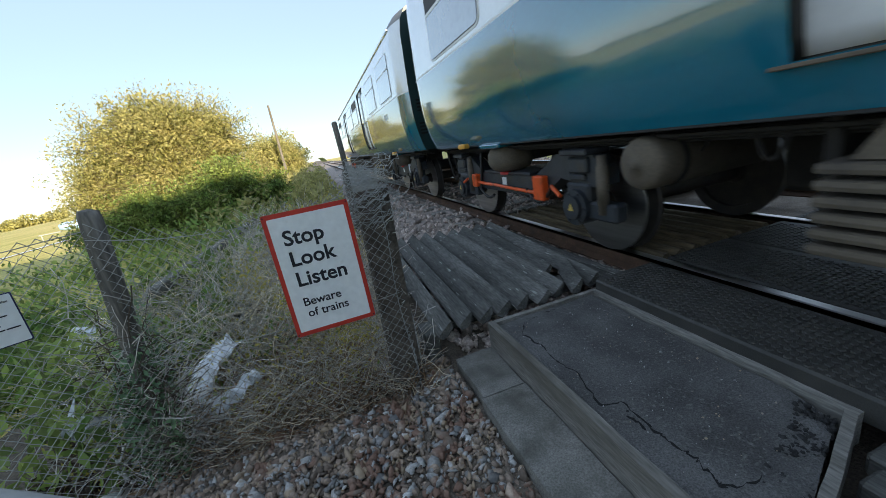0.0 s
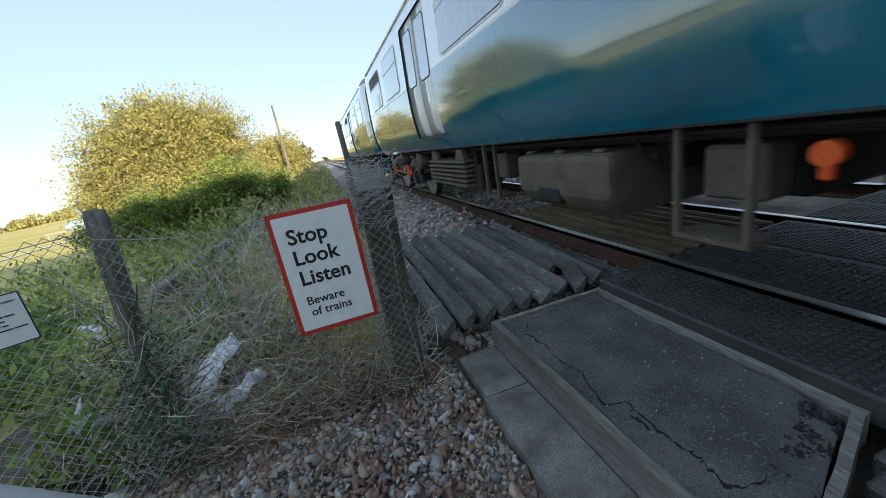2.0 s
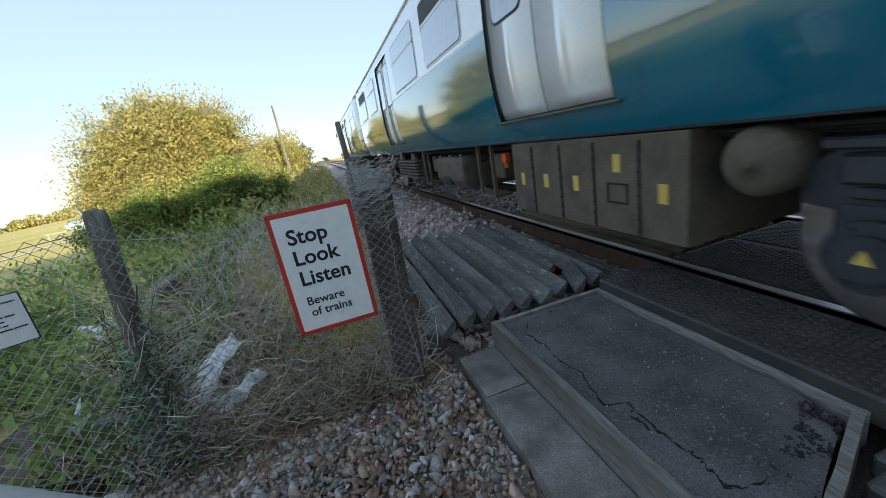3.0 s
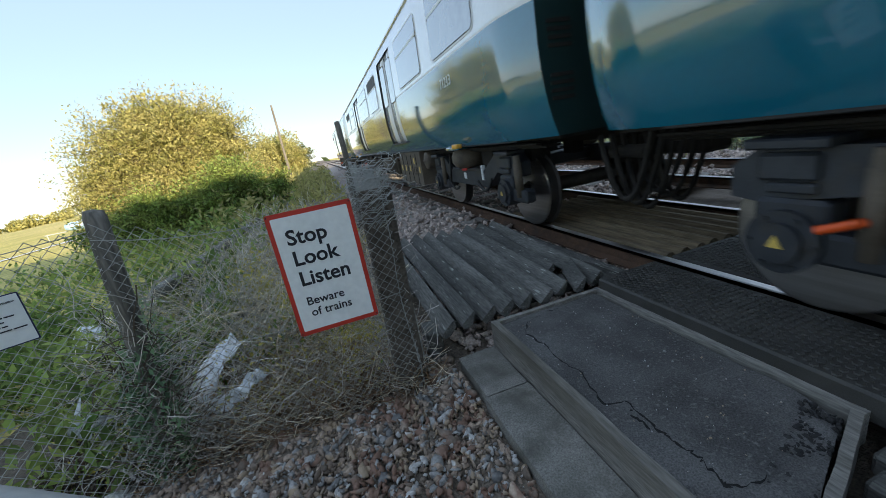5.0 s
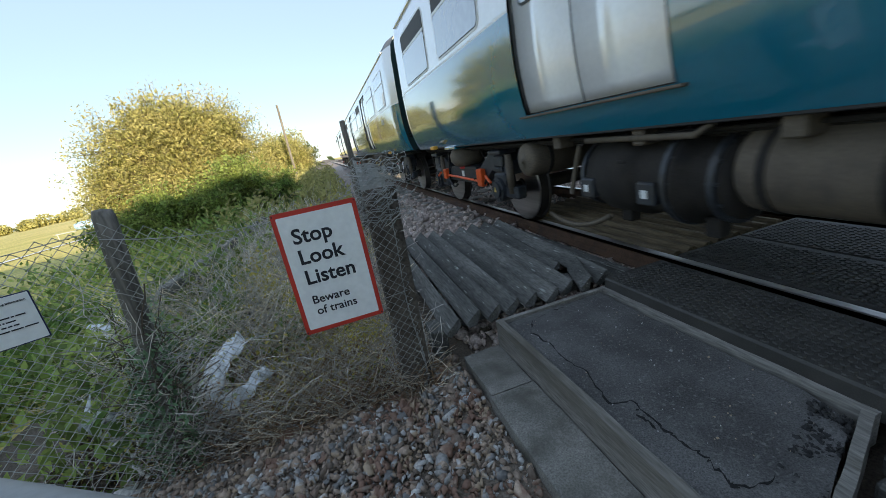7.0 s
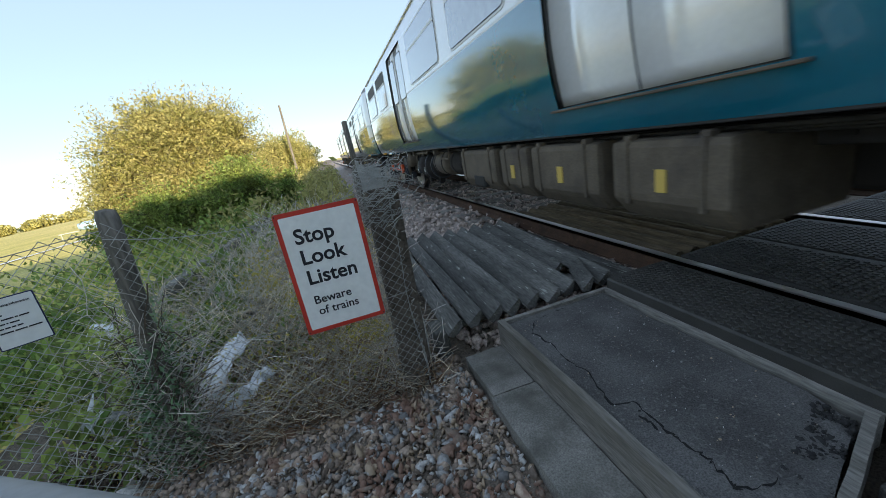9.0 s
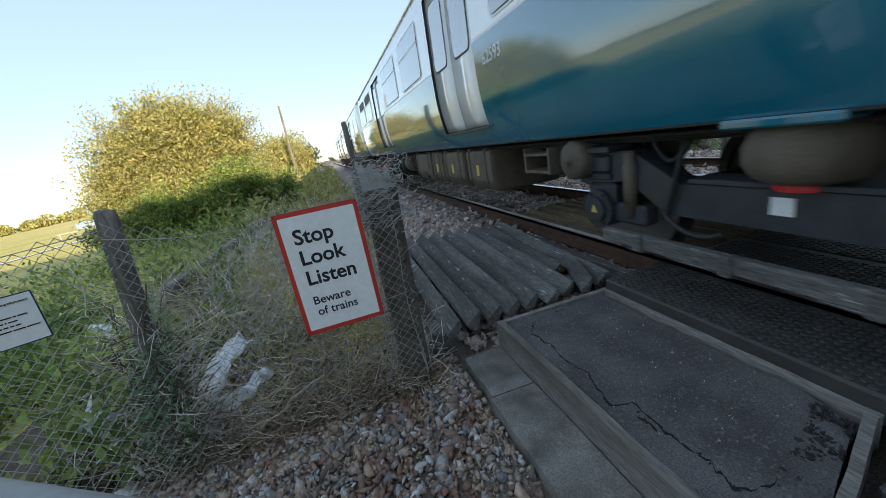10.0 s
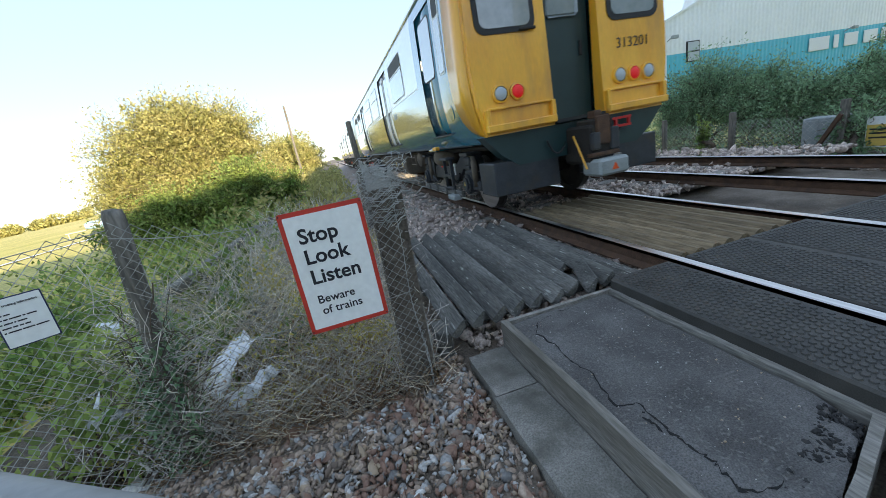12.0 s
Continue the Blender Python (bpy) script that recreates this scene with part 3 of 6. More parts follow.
def slabs():
    for y0, y1, x0, dz in ((1.40, 1.86, -1.80, -0.006), (0.45, 1.385, -1.815, 0.0), (-0.5, 0.43, -1.815, 0.002)):
        bm = bmesh.new()
        box(bm, ((x0 - 1.53) / 2, (y0 + y1) / 2, -0.32 + dz), (-1.53 - x0, y1 - y0, 0.10))
        bmesh.ops.subdivide_edges(bm, edges=bm.edges, cuts=6, use_grid_fill=True)
        for v in bm.verts:
            nv = noise.noise_vector(v.co * 5)
            v.co += Vector((nv.x * 0.006, nv.y * 0.006, nv.z * 0.005))
        ob = part("paving_slab", bm, M["concrete"])
        tagged(ob, "weathered concrete slab laid as a low step", "paving slab", "slabs of the step")


slabs()


def gravel():
    rng = np.random.default_rng(11)
    n = 10500
    x, y = rng.uniform(-3.9, -1.83, n), rng.uniform(0.2, 2.3, n)
    keep = rng.random(n) < np.clip(0.35 + 0.9 * (y - 0.6), 0.12, 1.0)
    x, y = x[keep], y[keep]
    pts = np.stack([x, y, ground_z(x, y) + rng.uniform(-0.004, 0.02, len(x))], 1)
    brown = rng.random(len(x)) < 0.62
    for sel, mt, words in ((brown, "stone2", "loose brown flint gravel by the fence"), (~brown, "stone", "loose grey and buff flint gravel by the fence")):
        V, F = stones(pts[sel], 0.0195, rng, 0.45, 1)
        tagged(new("gravel", np_mesh("gravel", V, F, M[mt])), words, "gravel", kind="stuff")
    n = 1500
    x, y = rng.uniform(-3.9, -1.83, n), rng.uniform(0.0, 2.3, n)
    V, F = stones(np.stack([x, y, ground_z(x, y) + 0.003], 1), 0.008, rng, 0.7, 1)
    tagged(new("grit", np_mesh("grit", V, F, M["stone"])), "small stone chips scattered over the soil", "gravel", kind="stuff")


gravel()


# ---- the train ----
SPEED, REAR_AT_END = 2.88, 4.06
CENTRE = (R1 + R2) / 2
SIDE = [(1.045, -1.26), (1.08, -1.275), (1.16, -1.305), (1.24, -1.33), (1.34, -1.355), (1.45, -1.375), (1.60, -1.395), (1.75, -1.405), (2.085, -1.41), (2.11, -1.41), (2.95, -1.385), (3.05, -1.378), (3.25, -1.34)]
ROOF = [(3.25, -1.34), (3.42, -1.22), (3.58, -0.9), (3.68, -0.45), (3.71, 0.0), (3.68, 0.45), (3.58, 0.9), (3.42, 1.22), (3.25, 1.34)]


def side_x(z):
    return float(np.interp(z, [a for a, _ in SIDE], [b for _, b in SIDE]))


def wall_bm(y0, y1, z0, z1, off=0.0, steps=1, flip=1):
    """A piece of the curved bodyside between two lengths and two heights, moved inwards by off."""
    bm = bmesh.new()
    zs = sorted({z0, z1, *[z for z, _ in SIDE if z0 < z < z1]})
    cols = []
    for j in range(steps + 1):
        y = y0 + (y1 - y0) * j / steps
        cols.append([bm.verts.new((flip * (side_x(z) + off), y, z)) for z in zs])
    for a, b in zip(cols, cols[1:]):
        for i in range(len(zs) - 1):
            f = bm.faces.new((a[i], a[i + 1], b[i + 1], b[i]))
            f.smooth = True
    return bm


def solid(bm, t):
    bmesh.ops.recalc_face_normals(bm, faces=bm.faces)
    bmesh.ops.solidify(bm, geom=bm.faces[:], thickness=t)
    bmesh.ops.recalc_face_normals(bm, faces=bm.faces)
    return bm


def rounded_rect(y0, y1, z0, z1, r, n=5):
    P = []
    for cy, cz, a0 in ((y1 - r, z1 - r, 0), (y0 + r, z1 - r, 90), (y0 + r, z0 + r, 180), (y1 - r, z0 + r, 270)):
        for k in range(n + 1):
            a = radians(a0 + 90 * k / n)
            P.append((cy + r * math.cos(a), cz + r * math.sin(a)))
    return P


def side_plate(P, off, t):
    """A flat-ish plate of outline P (length, height) that follows the bodyside."""
    bm = bmesh.new()
    a = [bm.verts.new((side_x(z) - off, y, z)) for y, z in P]
    b = [bm.verts.new((side_x(z) - off + t, y, z)) for y, z in P]
    n = len(P)
    bm.faces.new(a)
    bm.faces.new(b[::-1])
    for i in range(n):
        bm.faces.new((a[i], b[i], b[(i + 1) % n], a[(i + 1) % n]))
    bmesh.ops.recalc_face_normals(bm, faces=bm.faces)
    return bm


def side_window(car, y0, y1, hopper):
    w = part("window", side_plate(rounded_rect(y0 - 0.03, y1 + 0.03, 2.15, 2.97, 0.11), 0.006, 0.03), M["white"], car, "aluminium framed carriage window")
    part("gasket", side_plate(rounded_rect(y0 - 0.008, y1 + 0.008, 2.172, 2.948, 0.095), 0.009, 0.03), M["rubber"], w)
    if hopper:
        part("pane", side_plate(rounded_rect(y0, y1, 2.18, 2.67, 0.07), 0.012, 0.03), M["glass"], w)
        part("hopper", side_plate(rounded_rect(y0, y1, 2.70, 2.94, 0.05), 0.012, 0.03), M["rubber" if hopper == 2 else "glass"], w)
        part("bar", side_plate([(y0, 2.665), (y1, 2.665), (y1, 2.70), (y0, 2.70)], 0.016, 0.03), M["white"], w)
    else:
        part("pane", side_plate(rounded_rect(y0, y1, 2.18, 2.94, 0.09), 0.012, 0.03), M["glass"], w)


def door_pair(car, y0, y1, paint="grey", leaves=2):
    """Sliding leaves set back in their opening, with rubber edges and a sill."""
    wdt = (y1 - y0) / leaves
    inset = 0.0 if paint == "grey" else 0.018
    for k in range(leaves):
        a, b = y0 + k * wdt + 0.012, y0 + (k + 1) * wdt - 0.012
        d = part("door", solid(wall_bm(a, b, 1.26, 3.02, 0.032 if paint == "grey" else 0.014), 0.03), M[paint], car, "sliding door leaf painted pale grey" if paint == "grey" else "blue crew door leaf")
        wa, wb = (a + 0.13, b - 0.13)
        bm = side_plate(rounded_rect(wa, wb, 2.08, 2.88, 0.08), -0.023 + inset, 0.03)
        part("pane", bm, M["glass"], d)
        bm = side_plate(rounded_rect(wa - 0.02, wb + 0.02, 2.06, 2.90, 0.09), -0.027 + inset, 0.03)
        part("gasket", bm, M["rubber"], d)
    for y in (y0, y1, *([(y0 + y1) / 2] if leaves == 2 else [])):
        w = 0.03 if y in (y0, y1) else 0.016
        part("rubber_edge", solid(wall_bm(y - w, y + w, 1.25, 3.03, 0.02 if y in (y0, y1) else 0.040), 0.03), M["rubber"], car)
    bm = bmesh.new()
    box(bm, (side_x(1.24) - 0.002, (y0 + y1) / 2, 1.235), (0.075, y1 - y0 + 0.12, 0.018), 0.004)
    part("door_sill", bm, M["dust"], car, "worn metal step edge")


TAPER, DRAW = 0.55, 0.12


def drawn_in(y, L, cab):
    """How far the bodyside is drawn in towards the coach end."""
    u = max(0.0, 1 - (L - y) / TAPER, 0.0 if cab else 1 - y / TAPER)
    return DRAW * u ** 1.6


def shell(car, L, doors, grey, cab):
    """Bodyside with door openings, roof, far side, floor and ends, as parts."""
    edges = [0.0]
    for a, b, _, _ in doors:
        edges += [a, b]
    edges.append(L)
    V, F, idx = [], [], []

    def quad_strip(y0, y1, z0, z1, flip, cuts=()):
        ends = [TAPER * k / 6 for k in range(1, 7)]
        ys = sorted({y0, y1, *[c for c in (*cuts, *ends, *[L - e for e in ends]) if y0 < c < y1]})
        zs = sorted({z0, z1, *[z for z, _ in SIDE if z0 < z < z1]})
        for ya, yb in zip(ys, ys[1:]):
            for za, zb in zip(zs, zs[1:]):
                b = len(V)
                da, db = drawn_in(ya, L, cab), drawn_in(yb, L, cab)
                V.extend([(flip * (side_x(za) + da), ya, za), (flip * (side_x(zb) + da), ya, zb), (flip * (side_x(zb) + db), yb, zb), (flip * (side_x(za) + db), yb, za)])
                F.append((b, b + 1, b + 2, b + 3) if flip < 0 else (b, b + 3, b + 2, b + 1))
                ym, zm = (ya + yb) / 2, (za + zb) / 2
                inside = grey[0] < ym < grey[1]
                idx.append(2 if inside and 2.085 < zm < 2.11 else 1 if inside and 2.11 < zm else 0)
    for k, (a, b) in enumerate(zip(edges, edges[1:])):
        if k % 2 == 0:
            quad_strip(a, b, 1.045, 3.25, 1, grey)
        else:
            quad_strip(a, b, 1.045, 1.25, 1, grey)
            quad_strip(a, b, 3.02, 3.25, 1, grey)
    quad_strip(0, L, 1.045, 3.25, -1, grey)
    me = mesh_of("body", V, F, None, [M["blue"], M["grey"], M["white"]], idx)
    bm = bmesh.new()
    bm.from_mesh(me)
    bmesh.ops.remove_doubles(bm, verts=bm.verts, dist=0.0005)
    for f in bm.faces:
        f.smooth = True
    bm.to_mesh(me)
    bm.free()
    obj("body", me, car)
    # reveals behind the doors
    for a, b, _, _ in doors:
        bm = bmesh.new()
        box(bm, (-1.2, (a + b) / 2, 2.13), (0.18, b - a - 0.002, 1.8))
        part("door_pocket", bm, M["rubber"], car)
    # roof
    ys = [0.0, TAPER / 3, TAPER * 2 / 3, TAPER, L - TAPER, L - TAPER * 2 / 3, L - TAPER / 3, L]
    V = [(x * (1 - drawn_in(y, L, cab) / 1.34), y, z) for y in ys for z, x in ROOF]
    n = len(ROOF)
    me = mesh_of("roof", V, [(k * n + i, k * n + i + 1, (k + 1) * n + i + 1, (k + 1) * n + i) for k in range(len(ys) - 1) for i in range(n - 1)], M["roof"], smooth=True)
    obj("roof", me, car, label="grey curved carriage roof")
    # gutter
    bm = bmesh.new()
    box(bm, (-1.355, L / 2, 3.24), (0.03, L - 1.1, 0.025))
    part("gutter", bm, M["grey"], car)
    # ends
    prof = [(side_x(z), z) for z, _ in SIDE] + [(x, z) for z, x in ROOF[1:-1]] + [(-side_x(z), z) for z, _ in SIDE[::-1]]
    for y in ((L,) if cab else (0.0, L)):
        bm = bmesh.new()
        bm.faces.new([bm.verts.new((x * (1 - DRAW / 1.36), y - (0.001 if y else -0.001), z)) for x, z in prof])
        part("end_wall", bm, M["cabdark"], car, "dark grimy carriage end")
    # underframe
    bm = bmesh.new()
    box(bm, (0, L / 2, 1.06), (2.2, L - 0.1, 0.09))
    box(bm, (0, L / 2, 0.98), (0.5, L - 0.4, 0.16))
    part("underframe", bm, M["under"], car, "grimy steel underframe")
    bm = bmesh.new()
    box(bm, (-1.238, L / 2, 1.042), (0.035, L - 1.1, 0.03), 0.005)
    part("skirt_rail", bm, M["rubber"], car)


WHEELS = []


def bogie(car, yc, orange, shoe):
    bm = bmesh.new()
    P = [(-1.58, 0.64), (-1.58, 0.80), (-1.45, 0.89), (-1.0, 0.89), (-0.62, 0.68), (0.62, 0.68), (1.0, 0.89), (1.45, 0.89), (1.58, 0.80), (1.58, 0.64),
         (1.45, 0.62), (1.05, 0.68), (0.72, 0.47), (-0.72, 0.47), (-1.05, 0.68), (-1.45, 0.62)]
    for sx in (-1, 1):
        a = [bm.verts.new((sx * 1.10, yc + y, z)) for y, z in P]
        b = [bm.verts.new((sx * 0.94, yc + y, z)) for y, z in P]
        bm.faces.new(a)
        bm.faces.new(b[::-1])
        for i in range(len(P)):
            bm.faces.new((a[i], b[i], b[(i + 1) % len(P)], a[(i + 1) % len(P)]))
        box(bm, (sx * 1.02, yc, 0.70), (0.2, 1.1, 0.03), 0.006)
        for e in (-1, 1):
            box(bm, (sx * 1.06, yc + e * 1.32, 0.91), (0.24, 0.34, 0.05), 0.01)
            box(bm, (sx * 1.09, yc + e * 1.32, 0.80), (0.10, 0.24, 0.13), 0.015)
    box(bm, (0, yc, 0.6), (1.9, 0.45, 0.18), 0.02)
    bmesh.ops.recalc_face_normals(bm, faces=bm.faces)
    bg = part("bogie", bm, M["bogie"], car, "dark grey two-axle bogie")
    for e in (-1, 1):
        y = yc + e * 1.30
        bm = bmesh.new()
        cyl(bm, (-1.0, y, 0.45), (-1.17, y, 0.45), 0.155, 24)
        cyl(bm, (-1.17, y, 0.45), (-1.20, y, 0.45), 0.10, 20)
        box(bm, (-1.05, y, 0.57), (0.16, 0.30, 0.16), 0.02)
        box(bm, (-1.06, y, 0.70), (0.14, 0.20, 0.05), 0.01)
        box(bm, (-1.06, y - 0.26, 0.43), (0.13, 0.34, 0.15), 0.02)
        for k in range(6):
            a = k * math.pi / 3
            cyl(bm, (-1.17, y + 0.13 * math.cos(a), 0.45 + 0.13 * math.sin(a)), (-1.185, y + 0.13 * math.cos(a), 0.45 + 0.13 * math.sin(a)), 0.012, 6)
        part("axlebox", bm, M["bogie"], bg)
        bm = bmesh.new()
        bm.faces.new([bm.verts.new((-1.203, y + a, 0.46 + b)) for a, b in ((-0.035, -0.03), (0.035, -0.03), (0, 0.035))])
        part("warning_label", solid(bm, 0.002), M["label_yellow"], bg)
        bm = bmesh.new()
        cyl(bm, (-1.12, y - 0.30, 0.42), (-1.12, y - 0.30, 0.88), 0.038, 16)
        cyl(bm, (-1.12, y - 0.30, 0.50), (-1.12, y - 0.30, 0.80), 0.046, 16)
        part("damper", bm, M["dust"], bg, smooth=True)
        bm = bmesh.new()
        for sx in (-1, 1):
            m = Matrix.Translation((sx * 0.755, y, 0.44)) @ Matrix.Rotation(sx * math.pi / 2, 4, "Y")
            m2 = Matrix.Rotation(sx * math.pi / 2, 4, "Y")
            m2.translation = (sx * 0.755, 0, 0)
            lathe(bm, [(0.10, 0.09), (0.12, 0.05), (0.335, 0.03), (0.355, 0.065), (0.42, 0.065), (0.425, -0.05), (0.448, -0.062), (0.448, -0.075), (0.355, -0.07), (0.35, -0.03), (0.12, -0.05), (0.10, -0.08)], m2, 56)
        cyl(bm, (-0.98, 0, 0), (0.98, 0, 0), 0.085, 18)
        for k in range(5):
            a = k * 2 * math.pi / 5
            cyl(bm, (-0.80, 0.24 * math.cos(a), 0.24 * math.sin(a)), (-0.79, 0.24 * math.cos(a), 0.24 * math.sin(a)), 0.035, 10)
        ws = part("wheelset", bm, M["wheel"], bg, "steel wheels on an axle")
        ws.matrix_basis = pose(0, y, 0.42)
        WHEELS.append((ws, y))
        bm = bmesh.new()
        m2 = Matrix.Rotation(-math.pi / 2, 4, "Y")
        lathe(bm, [(0.412, 0.067), (0.425, 0.064), (0.426, 0.052)], Matrix.Translation((-0.757, y, 0.42)) @ m2, 56)
        part("tread", bm, M["steel"], bg, "polished wheel rim")
    # air spring
    for sx in (-1, 1):
        bm = bmesh.new()
        lathe(bm, [(0.16, 0.72), (0.22, 0.75), (0.26, 0.82), (0.26, 0.90), (0.23, 0.97), (0.18, 1.0)], Matrix.Translation((sx * 1.02, yc, 0)), 36)
        part("air_spring", bm, M["dust"], bg, "grey rubber air spring", True)
    bm = bmesh.new()
    box(bm, (-1.04, yc, 1.02), (0.5, 0.48, 0.045), 0.01)
    part("spring_plate", bm, M["blue"], bg)
    bm = bmesh.new()
    cyl(bm, (-1.03, yc, 0.685), (-1.03, yc, 0.73), 0.13, 20)
    part("spring_seat", bm, M["red"], bg)
    # hoses
    for path in (bez((-1.13, yc + 0.55, 0.95), (-1.13, yc + 0.7, 0.45), 0.0, 8), bez((-1.15, yc + 0.5, 0.95), (-1.0, yc + 0.9, 0.92), 0.12, 8),
                 bez((-1.14, yc - 0.95, 0.6), (-1.14, yc - 0.5, 0.55), 0.14, 8), bez((-1.14, yc + 0.72, 0.5), (-1.14, yc + 0.3, 0.42), 0.08, 8)):
        V, F = tubes([path], 0.018, 6)
        obj("hose", mesh_of("hose", V, F, M["rubber"], smooth=True), bg)
    bm = bmesh.new()
    box(bm, (-1.106, yc + 0.05, 0.60), (0.006, 0.10, 0.09))
    part("data_plate", bm, M["label_white"], bg)
    if orange:
        for e in (-1, 1):
            bm = bmesh.new()
            box(bm, (-1.15, yc + e * 0.78, 0.58), (0.08, 0.17 if e < 0 else 0.14, 0.24 if e < 0 else 0.17), 0.012)
            part("junction_box", bm, M["orange"], bg, "bright orange junction box")
        V, F = tubes([bez((-1.14, yc - 0.72, 0.52), (-1.14, yc + 0.75, 0.56), 0.0, 6, 0.006, np.random.default_rng(1)), bez((-1.19, yc - 1.15, 0.54), (-1.19, yc - 1.02, 0.62), 0.0, 4),
                      bez((-1.19, yc + 1.15, 0.54), (-1.19, yc + 1.0, 0.60), 0.0, 4)], 0.02, 8)
        obj("conduit", mesh_of("conduit", V, F, M["orange"], smooth=True), bg, label="orange cable conduit")
    else:
        bm = bmesh.new()
        box(bm, (-1.09, yc - 0.6, 0.66), (0.05, 0.05, 0.2), 0.005)
        part("bracket", bm, M["label_white"], bg)
    if shoe:
        bm = bmesh.new()
        box(bm, (-1.22, yc - 0.02, 0.29), (0.07, 2.35, 0.10), 0.012)
        for y in (-0.9, -0.4, 0.2, 0.8):
            box(bm, (-1.262, yc + y, 0.29), (0.03, 0.07, 0.12), 0.006)
        part("shoe_beam", bm, M["timber"], bg, "timber collector shoe beam")
        bm = bmesh.new()
        box(bm, (-1.28, yc - 0.92, 0.235), (0.15, 0.36, 0.09), 0.03, seg=2)
        part("collector_shoe", bm, M["cabinet"], bg)
        bm = bmesh.new()
        for y in (-0.86, -0.50):
            box(bm, (-1.25, yc + y, 0.60), (0.05, 0.05, 0.56), 0.006)
        for z in (0.36, 0.58, 0.86):
            box(bm, (-1.25, yc - 0.68, z), (0.16 if z > 0.8 else 0.06, 0.40, 0.04), 0.006)
        part("step_ladder", bm, M["bogie"], bg)


def tank(car, name, y0, y1, z, r, label="", x=-0.95, material="dust"):
    bm = bmesh.new()
    L = y1 - y0
    m = Matrix.Translation((x, y0, z)) @ Matrix.Rotation(-math.pi / 2, 4, "X")
    lathe(bm, [(0.02, -0.03), (r * 0.5, -0.022), (r * 0.85, 0.0), (r * 0.97, 0.03), (r, 0.07), (r, L - 0.07), (r * 0.97, L - 0.03), (r * 0.85, L), (0.02, L + 0.03)], m, 36)
    t = part(name, bm, M[material], car, label, True)
    for u in (0.2, 0.8):
        bm = bmesh.new()
        cyl(bm, (x, y0 + L * u - 0.02, z), (x, y0 + L * u + 0.02, z), r + 0.008, 32)
        box(bm, (x, y0 + L * u, (z + r + 1.0) / 2), (0.08, 0.07, max(0.04, 1.04 - z - r)))
        part("strap", bm, M["under"], t)
    return t


def cross_tank(car, y, z, r, label, x0=-1.24, x1=-0.2):
    bm = bmesh.new()
    m = Matrix.Translation((x1, y, z)) @ Matrix.Rotation(-math.pi / 2, 4, "Y")
    L = x1 - x0
    lathe(bm, [(0.02, 0.0), (r, 0.02), (r, L - 0.08), (r * 0.98, L - 0.045), (r * 0.9, L - 0.02), (r * 0.6, L), (r * 0.16, L + 0.01), (r * 0.15, L + 0.03), (0.004, L + 0.03)], m, 36)
    t = part("air_tank", bm, M["dust"], car, label, True)
    bm = bmesh.new()
    cyl(bm, (x0 + 0.2, y, z), (x0 + 0.24, y, z), r + 0.008, 32)
    box(bm, (x0 + 0.22, y, (z + r + 1.03) / 2), (0.05, 0.08, max(0.04, 1.06 - z - r)))
    part("strap", bm, M["under"], t)


def eq_box(car, name, y0, y1, z0, z1, label, x0=-1.26, x1=-0.3, bevel=0.03, material="dust", chamfer=0.0):
    bm = bmesh.new()
    P = [(x0, z1), (x0, z0 + chamfer), (x0 + chamfer * 0.8, z0), (x1, z0), (x1, z1)]
    a = [bm.verts.new((x, y0, z)) for x, z in P]
    b = [bm.verts.new((x, y1, z)) for x, z in P]
    bm.faces.new(a)
    bm.faces.new(b[::-1])
    for i in range(len(P)):
        bm.faces.new((a[i], b[i], b[(i + 1) % len(P)], a[(i + 1) % len(P)]))
    bmesh.ops.recalc_face_normals(bm, faces=bm.faces)
    if bevel:
        bmesh.ops.bevel(bm, geom=bm.edges[:], offset=bevel, segments=2, affect="EDGES", profile=0.6)
    return part(name, bm, M[material], car, label)


def carriage(s0, L, doors, windows, grey, cab, label):
    car = thing("railway_carriage", pose(CENTRE, s0, 0), label, "train carriage", "carriages of the passing train")
    shell(car, L, doors, grey, cab)
    for a, b, paint, leaves in doors:
        door_pair(car, a, b, paint, leaves)
    for a, b, h in windows:
        side_window(car, a, b, h)
    return car


def amber_light(car, y):
    bm = bmesh.new()
    box(bm, (-1.36, y, 1.055), (0.08, 0.20, 0.06), 0.012)
    part("door_indicator", bm, M["amber"], car, "amber indicator light box")


def number(car, words, y, z, size):
    m = Matrix.Translation((side_x(z) - 0.004, y, z)) @ Matrix(((0, 0, -1, 0), (-1, 0, 0, 0), (0, 1, 0, 0), (0, 0, 0, 1)))
    text_mesh("number", words, size, M["label_white"], car, m, 0.001, 0.002)


